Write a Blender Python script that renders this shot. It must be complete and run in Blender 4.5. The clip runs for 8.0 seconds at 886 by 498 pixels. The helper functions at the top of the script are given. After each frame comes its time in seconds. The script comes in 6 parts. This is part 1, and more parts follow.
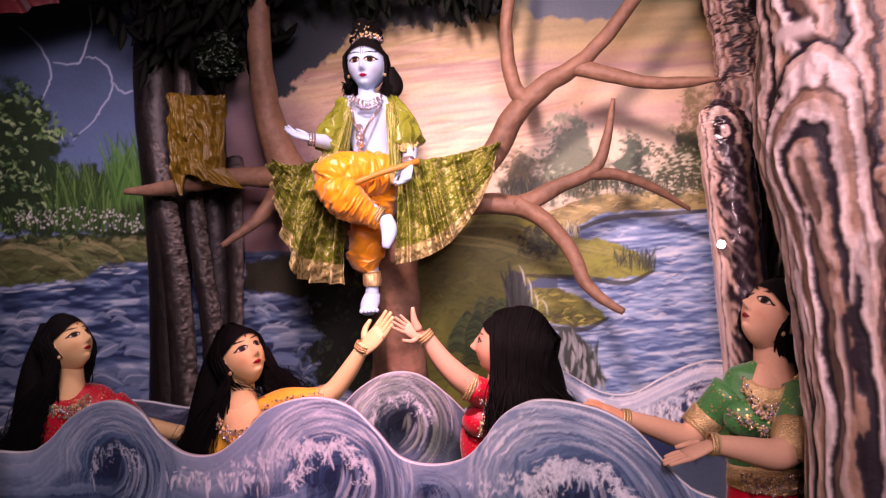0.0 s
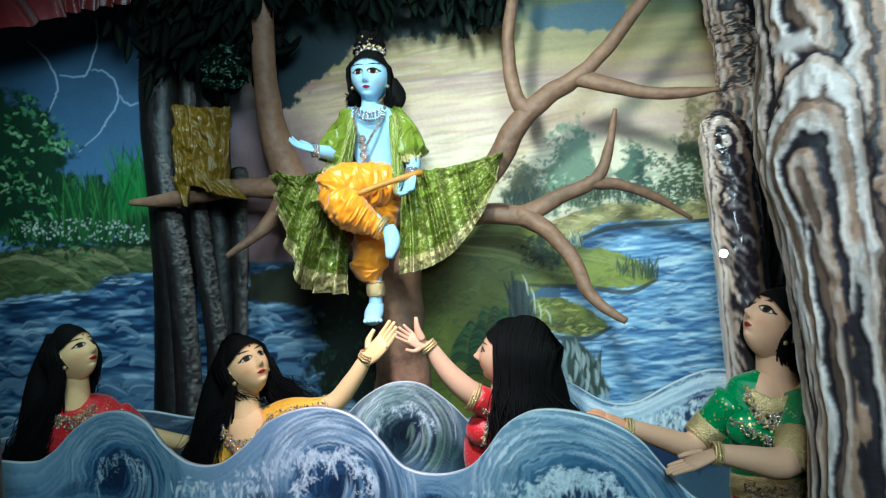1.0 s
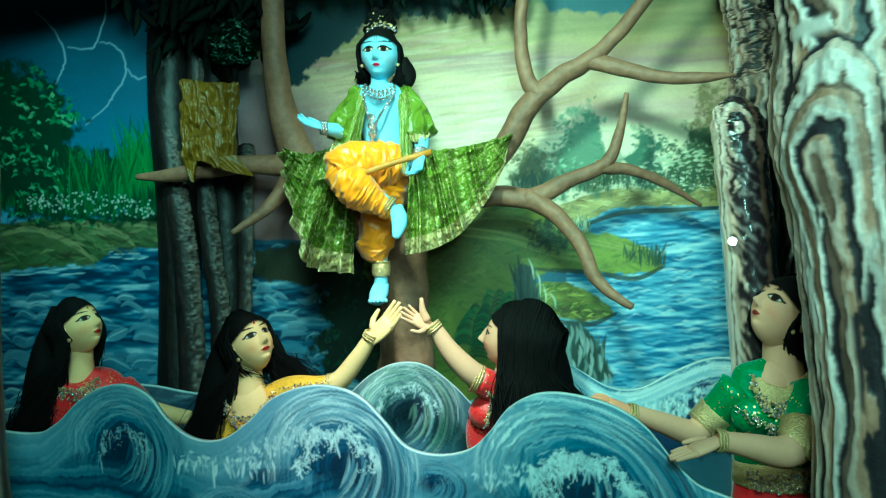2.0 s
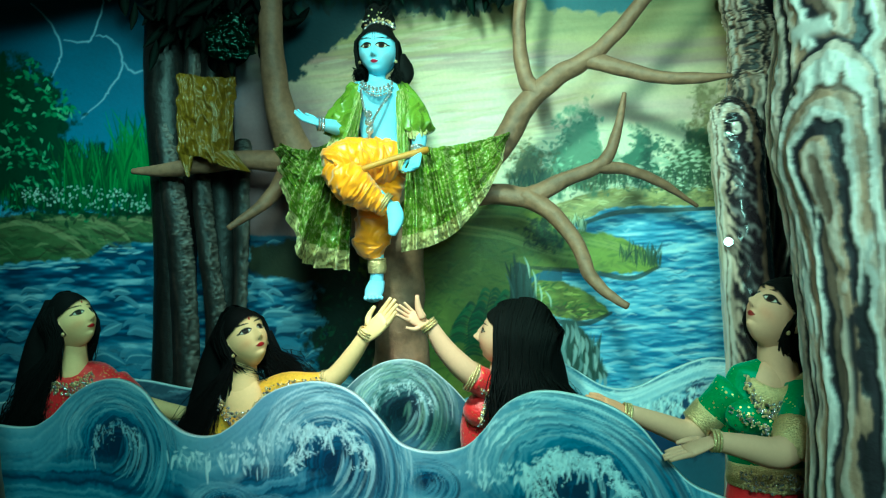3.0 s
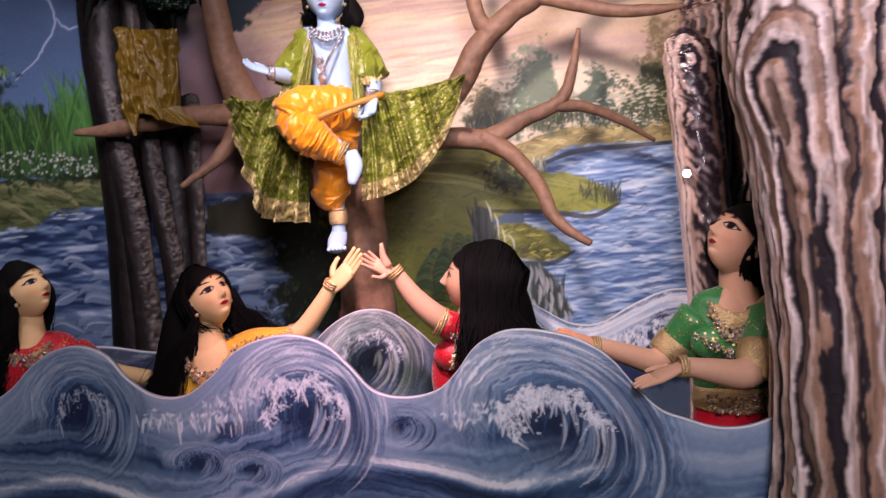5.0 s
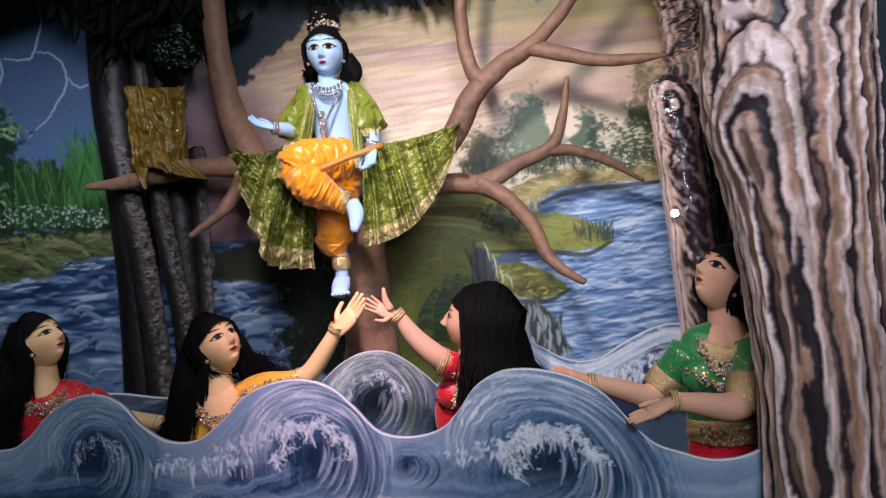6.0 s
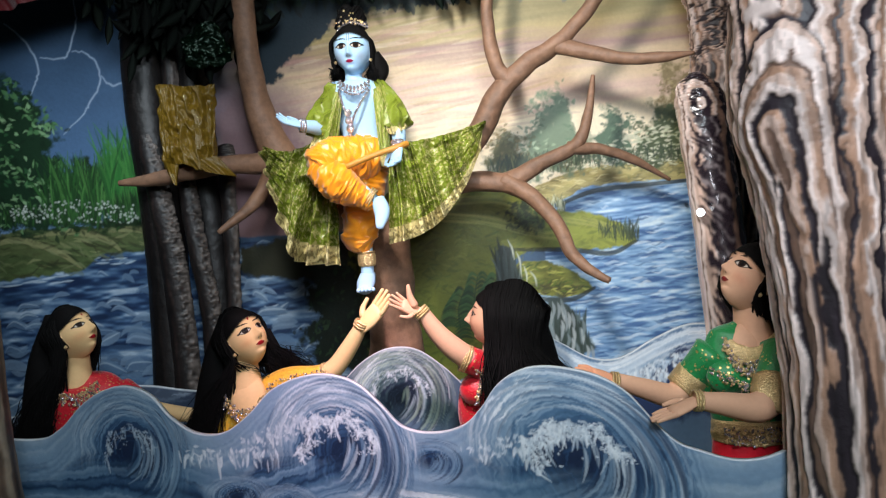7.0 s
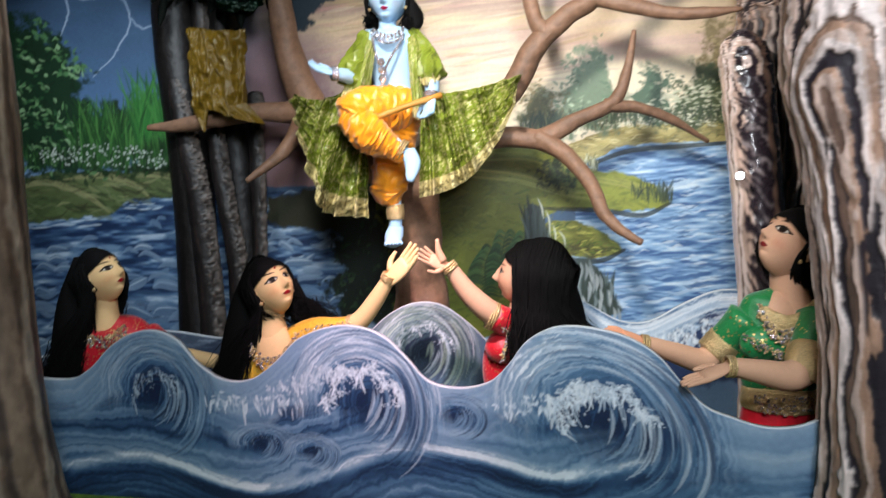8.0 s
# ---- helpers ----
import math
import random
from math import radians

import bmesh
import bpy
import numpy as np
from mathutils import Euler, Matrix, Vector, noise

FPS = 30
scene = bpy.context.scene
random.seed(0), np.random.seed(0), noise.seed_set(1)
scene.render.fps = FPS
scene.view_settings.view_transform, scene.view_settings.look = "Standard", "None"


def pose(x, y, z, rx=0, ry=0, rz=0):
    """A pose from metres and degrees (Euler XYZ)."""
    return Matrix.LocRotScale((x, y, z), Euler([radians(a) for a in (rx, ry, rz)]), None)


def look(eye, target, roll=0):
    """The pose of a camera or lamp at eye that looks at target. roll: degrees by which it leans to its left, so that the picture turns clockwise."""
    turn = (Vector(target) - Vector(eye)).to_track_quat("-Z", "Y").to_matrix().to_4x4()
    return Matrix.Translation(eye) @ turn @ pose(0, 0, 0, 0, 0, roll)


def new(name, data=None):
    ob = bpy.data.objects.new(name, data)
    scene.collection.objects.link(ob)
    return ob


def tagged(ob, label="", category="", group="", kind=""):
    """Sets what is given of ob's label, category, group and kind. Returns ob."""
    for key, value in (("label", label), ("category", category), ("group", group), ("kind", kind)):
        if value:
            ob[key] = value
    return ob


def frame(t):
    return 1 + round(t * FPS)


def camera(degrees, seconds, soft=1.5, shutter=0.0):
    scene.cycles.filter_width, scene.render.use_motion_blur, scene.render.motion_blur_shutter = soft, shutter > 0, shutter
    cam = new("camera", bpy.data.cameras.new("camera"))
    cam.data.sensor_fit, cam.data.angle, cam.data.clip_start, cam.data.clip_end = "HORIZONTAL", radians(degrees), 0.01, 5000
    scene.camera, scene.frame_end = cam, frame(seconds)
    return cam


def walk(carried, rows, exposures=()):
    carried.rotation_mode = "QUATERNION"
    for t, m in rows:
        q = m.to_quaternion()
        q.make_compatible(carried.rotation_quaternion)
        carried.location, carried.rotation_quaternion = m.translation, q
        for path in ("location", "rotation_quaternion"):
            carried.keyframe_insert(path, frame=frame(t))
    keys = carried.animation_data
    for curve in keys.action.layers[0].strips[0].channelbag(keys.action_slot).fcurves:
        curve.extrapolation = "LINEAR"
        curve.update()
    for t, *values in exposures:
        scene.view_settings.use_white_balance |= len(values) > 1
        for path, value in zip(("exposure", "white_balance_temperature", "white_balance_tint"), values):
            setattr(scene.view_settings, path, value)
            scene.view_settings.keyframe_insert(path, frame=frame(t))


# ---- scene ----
cam = camera(62.3, 8.0, soft=1.2, shutter=0.5)
ROWS = [
    (0.0, -0.0124, -0.0033, 1.5087, 89.80, 3.49, -0.21),
    (0.5, -0.0102, -0.0181, 1.5138, 90.46, 4.04, -0.65),
    (1.0, -0.0089, -0.0177, 1.5114, 90.54, 3.66, 0.10),
    (1.5, -0.0157, -0.0065, 1.5053, 89.46, 2.90, 0.41),
    (3.0, -0.0227, 0.0010, 1.4993, 89.16, 1.73, 0.06),
    (3.5, -0.0257, 0.0091, 1.4980, 88.74, 1.52, -0.04),
    (4.0, -0.0394, 0.0152, 1.4694, 85.93, 1.14, 0.10),
    (4.2, -0.0397, 0.0283, 1.4671, 83.19, 1.20, 0.05),
    (5.3, -0.0430, 0.0076, 1.4751, 85.70, 5.83, -4.46),
    (5.5, -0.0370, -0.0156, 1.4706, 84.94, 5.99, -4.62),
    (6.0, -0.0372, -0.0858, 1.5163, 87.88, 6.12, -3.36),
    (6.5, -0.0453, -0.1062, 1.5111, 87.09, 5.70, -2.35),
    (7.0, -0.0368, -0.1042, 1.5150, 87.92, 5.75, -1.39),
    (7.5, -0.0384, -0.1009, 1.5096, 87.22, 5.55, -1.28),
    (8.0, -0.0708, -0.0660, 1.4997, 84.90, 3.86, 0.34),
]
# the coloured stage lights flash, and the picture's balance goes with them: (seconds, stops, kelvin, tint)
RED, CALM, GREEN, WARM, LIME = (-0.05, 7200, 48), (0.03, 5200, -18), (0.15, 4600, -78), (0.08, 6300, 9), (0.1, 5750, -42)
DEEP_RED, DUSK, TEAL, PLAIN, LATE = (0.05, 8200, 78), (-0.25, 6300, 26), (0.05, 4500, -52), (0.12, 6000, 2), (0.22, 6350, 10)
LIGHTS = [(0.0, DEEP_RED), (0.3, DEEP_RED), (0.5, RED), (0.62, CALM), (1.2, CALM), (1.4, GREEN), (2.5, GREEN), (2.7, RED), (2.85, RED), (3.0, GREEN), (3.5, GREEN), (3.65, PLAIN), (4.3, PLAIN), (5.1, RED), (5.8, RED), (6.0, DUSK), (6.13, CALM), (6.3, TEAL), (6.55, TEAL), (6.7, LIME), (6.9, WARM), (7.15, WARM), (7.3, LIME), (7.7, LIME), (7.9, LATE), (8.0, LATE)]
walk(cam, [(t, pose(*row)) for t, *row in ROWS], [(t, *s) for t, s in LIGHTS])

# ---- light: a dim hall, stage spots in front of the scenery, added fill lamps ----
world = bpy.data.worlds.new("hall_air")
scene.world = world
world.use_nodes = True
world.node_tree.nodes["Background"].inputs[0].default_value = (0.5, 0.6, 0.8, 1)
world.node_tree.nodes["Background"].inputs[1].default_value = 0.1


def lamp(name, kind, eye, target, watts, colour, size=0.2, cone=60, blend=0.5):
    data = bpy.data.lights.new(name, kind)
    data.energy, data.color = watts, colour
    if kind == "SPOT":
        data.spot_size, data.spot_blend, data.shadow_soft_size = radians(cone), blend, size
    else:
        data.size = size
    ob = new(name, data)
    ob.matrix_world = look(eye, target)
    return ob


lamp("stage_spot", "SPOT", (-0.35, 1.3, 2.85), (0.42, 3.2, 1.45), 212, (1.0, 0.95, 0.88), 0.12, 72, 0.9)
lamp("stage_spot", "SPOT", (-0.3, 1.4, 2.75), (-0.3, 2.5, 0.95), 235, (1.0, 0.62, 0.76), 0.05, 36, 0.9)
# added lamp with no known fixture, brightens the storm end of the mural
lamp("stage_spot", "SPOT", (-1.2, 2.2, 2.6), (-1.95, 3.4, 1.5), 46, (0.86, 0.95, 1.0), 0.1, 96, 0.9)
# unseen soft fill added from the front to lift the whole set
lamp("front_fill", "AREA", (0.3, -0.6, 2.95), (-0.3, 3.0, 1.5), 100, (0.84, 0.94, 1.0), 1.0)
lamp("viewer_lamp", "SPOT", (0.1, -0.2, 1.7), (0.95, 3.0, 2.05), 46, (0.98, 0.95, 1.0), 0.035, 62, 0.8)

# ---- materials ----
def shader(name, rough=0.5, metal=0.0, colour=None, grain=40.0, relief=0.15, vary=0.12, coat=0.0, sheen=0.0, sequins=None):
    """Painted surface: its colour from the paint layer or one given, broken at two scales, with fine relief."""
    m = bpy.data.materials.new(name)
    m.use_nodes = True
    nt = m.node_tree
    b = nt.nodes["Principled BSDF"]
    tc = nt.nodes.new("ShaderNodeTexCoord")
    fine = nt.nodes.new("ShaderNodeTexNoise")
    fine.inputs["Scale"].default_value, fine.inputs["Detail"].default_value = grain, 5
    big = nt.nodes.new("ShaderNodeTexNoise")
    big.inputs["Scale"].default_value, big.inputs["Detail"].default_value = grain / 9, 3
    for n in (fine, big):
        nt.links.new(tc.outputs["Object"], n.inputs["Vector"])
    add = nt.nodes.new("ShaderNodeMath")
    nt.links.new(fine.outputs["Fac"], add.inputs[0])
    nt.links.new(big.outputs["Fac"], add.inputs[1])
    rng = nt.nodes.new("ShaderNodeMapRange")
    rng.inputs["From Min"].default_value, rng.inputs["From Max"].default_value = 0.6, 1.4
    rng.inputs["To Min"].default_value, rng.inputs["To Max"].default_value = 1 - vary, 1 + vary
    nt.links.new(add.outputs[0], rng.inputs["Value"])
    mul = nt.nodes.new("ShaderNodeMix")
    mul.data_type, mul.blend_type = "RGBA", "MULTIPLY"
    mul.inputs["Factor"].default_value = 1
    if colour is None:
        at = nt.nodes.new("ShaderNodeAttribute")
        at.attribute_name = "paint"
        nt.links.new(at.outputs["Color"], mul.inputs["A"])
    else:
        mul.inputs["A"].default_value = (*colour, 1)
    nt.links.new(rng.outputs[0], mul.inputs["B"])
    nt.links.new(mul.outputs["Result"], b.inputs["Base Color"])
    bump = nt.nodes.new("ShaderNodeBump")
    bump.inputs["Strength"].default_value, bump.inputs["Distance"].default_value = relief, 0.01
    nt.links.new(add.outputs[0], bump.inputs["Height"])
    nt.links.new(bump.outputs[0], b.inputs["Normal"])
    b.inputs["Roughness"].default_value, b.inputs["Metallic"].default_value = rough, metal
    b.inputs["Coat Weight"].default_value, b.inputs["Sheen Weight"].default_value = coat, sheen
    if sequins:
        scale, reach, tone = sequins
        vor = nt.nodes.new("ShaderNodeTexVoronoi")
        vor.inputs["Scale"].default_value = scale
        nt.links.new(tc.outputs["Object"], vor.inputs["Vector"])
        hit = nt.nodes.new("ShaderNodeMath")
        hit.operation = "LESS_THAN"
        hit.inputs[1].default_value = reach
        nt.links.new(vor.outputs["Distance"], hit.inputs[0])
        pick = nt.nodes.new("ShaderNodeMath")
        pick.operation = "MULTIPLY"
        some = nt.nodes.new("ShaderNodeMath")
        some.operation = "GREATER_THAN"
        some.inputs[1].default_value = 0.55
        nt.links.new(big.outputs["Fac"], some.inputs[0])
        some.inputs[1].default_value = 0.48
        nt.links.new(hit.outputs[0], pick.inputs[0])
        nt.links.new(some.outputs[0], pick.inputs[1])
        over = nt.nodes.new("ShaderNodeMix")
        over.data_type = "RGBA"
        nt.links.new(pick.outputs[0], over.inputs["Factor"])
        nt.links.new(mul.outputs["Result"], over.inputs["A"])
        over.inputs["B"].default_value = (*tone, 1)
        nt.links.new(over.outputs["Result"], b.inputs["Base Color"])
        nt.links.new(pick.outputs[0], b.inputs["Metallic"])
    return m


def lin(r, g, b):
    """Linear colour from everyday 0-255 values."""
    return tuple((c / 255 / 12.92) if c < 10 else ((c / 255 + 0.055) / 1.055) ** 2.4 for c in (r, g, b))


MURAL = shader("mural_paint", 0.5, grain=60, relief=0.12, vary=0.1)
BOARD = shader("board_paint", 0.4, grain=50, relief=0.12, vary=0.1)
BARK = shader("bark_paint", 0.5, grain=45, relief=0.3, vary=0.12)
CLAY = shader("brown_clay_paint", 0.6, colour=lin(134, 100, 78), grain=34, relief=0.5, vary=0.4)
SKIN = shader("statue_skin_paint", 0.55, grain=90, relief=0.03, vary=0.05)
SKIN.node_tree.nodes["Principled BSDF"].inputs["Specular IOR Level"].default_value = 0.1
HAIR = shader("black_hair", 0.75, colour=(0.004, 0.0035, 0.0035), grain=200, relief=0.2, vary=0.3)
HAIR.node_tree.nodes["Principled BSDF"].inputs["Specular IOR Level"].default_value = 0.1
CLOTH = shader("statue_cloth", 0.42, grain=110, relief=0.3, vary=0.25, sheen=0.2, sequins=(75, 0.3, lin(225, 190, 120)))
SATIN = shader("statue_satin", 0.4, grain=60, relief=0.2, vary=0.15, sheen=0.2)
ORANGE = shader("orange_satin", 0.32, colour=lin(244, 150, 18), grain=26, relief=0.22, vary=0.16, sheen=0.3)
fold = ORANGE.node_tree.nodes.new("ShaderNodeTexWave")
fold.inputs["Scale"].default_value, fold.inputs["Distortion"].default_value = 4.5, 7.0
fold.inputs["Detail"].default_value, fold.inputs["Detail Scale"].default_value = 2.0, 1.2
crease = ORANGE.node_tree.nodes.new("ShaderNodeBump")
crease.inputs["Strength"].default_value, crease.inputs["Distance"].default_value = 0.3, 0.01
ORANGE.node_tree.links.new(ORANGE.node_tree.nodes["Texture Coordinate"].outputs["Object"], fold.inputs["Vector"])
ORANGE.node_tree.links.new(fold.outputs["Fac"], crease.inputs["Height"])
ORANGE.node_tree.links.new(ORANGE.node_tree.nodes["Bump"].outputs[0], crease.inputs["Normal"])
ORANGE.node_tree.links.new(crease.outputs[0], ORANGE.node_tree.nodes["Principled BSDF"].inputs["Normal"])
BROCADE = shader("green_gold_brocade", 0.26, metal=0.9, grain=90, relief=0.32, vary=0.18, sequins=(120, 0.16, lin(235, 220, 140)))
GOLD = shader("gold_trim", 0.35, metal=0.6, colour=lin(214, 184, 132), grain=220, relief=0.6, vary=0.3)
SILVER = shader("silver_jewel", 0.22, metal=0.8, colour=lin(215, 205, 210), grain=260, relief=0.8, vary=0.4)
PLASTER = shader("hall_plaster", 0.8, colour=lin(70, 78, 84), grain=12, relief=0.2, vary=0.15)
GRASS = shader("stage_turf", 0.9, colour=lin(80, 110, 25), grain=60, relief=0.6, vary=0.45)
FLOORM = shader("hall_floor_tile", 0.4, colour=lin(90, 84, 78), grain=14, relief=0.05, vary=0.15)


# ---- mesh helpers ----
class Shape:
    """Gathers sheets and tubes into one mesh, with a colour at each point and a material at each face."""

    def __init__(self):
        self.v, self.f, self.m, self.c, self.n, self.slots = [], [], [], [], 0, []

    def slot(self, mat):
        if mat not in self.slots:
            self.slots.append(mat)
        return self.slots.index(mat)

    def grid(self, pts, mat, colour=(0.5, 0.5, 0.5), loop=False):
        """pts: rows x columns x 3. loop: the columns close on themselves."""
        pts = np.asarray(pts, float)
        h, w = pts.shape[:2]
        col = np.broadcast_to(np.asarray(colour, float), (h, w, 3)).reshape(-1, 3)
        idx = np.arange(h * w).reshape(h, w) + self.n
        if loop:
            idx = np.concatenate([idx, idx[:, :1]], 1)
        q = np.stack([idx[:-1, :-1], idx[:-1, 1:], idx[1:, 1:], idx[1:, :-1]], -1).reshape(-1, 4)
        self.v.append(pts.reshape(-1, 3)), self.c.append(col), self.f.append(q)
        self.m.append(np.full(len(q), self.slot(mat)))
        self.n += h * w

    def tube(self, path, radii, mat, colour=(0.5, 0.5, 0.5), sides=14, fine=4, flat=1.0, side=(0, 1, 0), lumps=0.0, seed=0, crease=0.0, tight=1.0, pleats=0):
        """A round limb along a smooth path; flat: depth against width; side: the axis of the depth."""
        p, r = smooth(path, fine), smooth([[x] for x in radii], fine)[:, 0]
        d = np.gradient(p, axis=0)
        d /= np.linalg.norm(d, axis=1)[:, None] + 1e-9
        s = np.asarray(side, float)
        a = np.cross(d, s)
        a /= np.linalg.norm(a, axis=1)[:, None] + 1e-9
        b = np.cross(a, d)
        th = np.linspace(0, 2 * np.pi, sides, endpoint=False)
        rr = r[:, None] * np.ones(sides)
        if lumps:
            g = np.random.RandomState(seed)
            k = np.arange(len(p))[:, None]
            for i in range(5):
                rr = rr * (1 + lumps * 0.5 * np.sin(k * g.uniform(0.1, 0.9) + th * g.randint(1, 4) + g.uniform(0, 6)))
        if crease:
            k = np.arange(len(p))[:, None] / len(p)
            n = cloudy((len(p), sides), (4 * tight, 3), seed + 3, 3)
            fold = 1 - 2 * np.abs(np.sin(k * 8 * tight + pleats * th / 2 + 1.7 * np.sin(th + seed) + 6 * n))
            rr = rr * (1 + crease * (fold * 0.6 + (n - 0.5) * 1.2) * np.sin(th / 2) ** 0.5)
        ring = p[:, None] + rr[..., None] * (np.cos(th)[None, :, None] * a[:, None] + flat * np.sin(th)[None, :, None] * b[:, None])
        caps0, caps1 = np.repeat(p[:1, None], sides, 1), np.repeat(p[-1:, None], sides, 1)
        n0 = p[0] - d[0] * r[0] * 0.3
        n1 = p[-1] + d[-1] * r[-1] * 0.3
        ring = np.concatenate([caps0 * 0 + n0, (ring[:1] + n0) / 2, ring, (ring[-1:] + n1) / 2, caps1 * 0 + n1])
        if np.ndim(colour) > 1:
            colour = np.repeat(np.asarray(colour)[:1], len(ring), 0)[:, None]
        self.grid(ring, mat, colour, loop=True)

    def ball(self, centre, radii, mat, colour=(0.5, 0.5, 0.5), n=14):
        th, ph = np.meshgrid(np.linspace(0, 2 * np.pi, n, endpoint=False), np.linspace(0.02, np.pi - 0.02, n // 2 + 2))
        s = np.stack([np.sin(ph) * np.cos(th), np.sin(ph) * np.sin(th), np.cos(ph)], -1)
        self.grid(s * np.asarray(radii) + np.asarray(centre), mat, colour, loop=True)

    def build(self, name, parent=None, label="", category="", kind="", flat=False):
        me = bpy.data.meshes.new(name)
        v, f, c, m = (np.concatenate(a) for a in (self.v, self.f, self.c, self.m))
        me.vertices.add(len(v))
        me.vertices.foreach_set("co", v.ravel())
        me.loops.add(f.size)
        me.loops.foreach_set("vertex_index", f.ravel().astype(np.int32))
        me.polygons.add(len(f))
        me.polygons.foreach_set("loop_start", np.arange(0, f.size, 4, dtype=np.int32))
        me.polygons.foreach_set("material_index", m.astype(np.int32))
        me.polygons.foreach_set("use_smooth", np.full(len(f), not flat))
        me.update(calc_edges=True)
        at = me.color_attributes.new("paint", "FLOAT_COLOR", "POINT")
        at.data.foreach_set("color", np.concatenate([c, np.ones((len(c), 1))], 1).ravel())
        for s in self.slots:
            me.materials.append(s)
        me.validate()
        ob = new(name, me)
        ob.parent = parent
        return tagged(ob, label, category, "", kind)


def smooth(pts, fine=6):
    """Catmull-Rom points through the given ones."""
    p = np.asarray(pts, float)
    q = np.concatenate([2 * p[:1] - p[1:2], p, 2 * p[-1:] - p[-2:-1]])
    out = []
    for i in range(len(p) - 1):
        t = np.linspace(0, 1, fine, endpoint=False)[:, None]
        a, b, c, d = q[i:i + 4]
        out.append(0.5 * (2 * b + (c - a) * t + (2 * a - 5 * b + 4 * c - d) * t ** 2 + (3 * b - a - 3 * c + d) * t ** 3))
    return np.concatenate(out + [p[-1:]])


def box(name, lo, hi, mat, parent=None, label="", category="", kind="", bevel=0.0):
    bm = bmesh.new()
    bmesh.ops.create_cube(bm, size=1)
    for v in bm.verts:
        v.co = [(l + h) / 2 + c * (h - l) for c, l, h in zip(v.co, lo, hi)]
    if bevel:
        bmesh.ops.bevel(bm, geom=bm.edges[:], offset=bevel, segments=2, affect="EDGES")
    me = bpy.data.meshes.new(name)
    bm.to_mesh(me)
    bm.free()
    me.materials.append(mat)
    ob = new(name, me)
    ob.parent = parent
    return tagged(ob, label, category, "", kind)


# ---- painting ----
RNG = np.random.RandomState(7)


def cloudy(shape, cells, seed, octaves=4):
    """Soft noise from 0 to 1; cells: how many lumps down and across."""
    g = np.random.RandomState(seed)
    out, amp, tot = np.zeros(shape), 1.0, 0.0
    cy, cx = cells
    for _ in range(octaves):
        a = g.rand(int(cy) + 3, int(cx) + 3)
        y, x = np.linspace(0, cy, shape[0]), np.linspace(0, cx, shape[1])
        yi, xi = y.astype(int), x.astype(int)
        fy, fx = (y - yi)[:, None], (x - xi)[None]
        fy, fx = fy * fy * (3 - 2 * fy), fx * fx * (3 - 2 * fx)
        top = a[yi][:, xi] * (1 - fx) + a[yi][:, xi + 1] * fx
        bot = a[yi + 1][:, xi] * (1 - fx) + a[yi + 1][:, xi + 1] * fx
        out += amp * (top * (1 - fy) + bot * fy)
        tot += amp
        amp, cy, cx = amp * 0.55, cy * 2, cx * 2
    return np.clip((out / tot - 0.5) * 1.7 + 0.5, 0, 1)


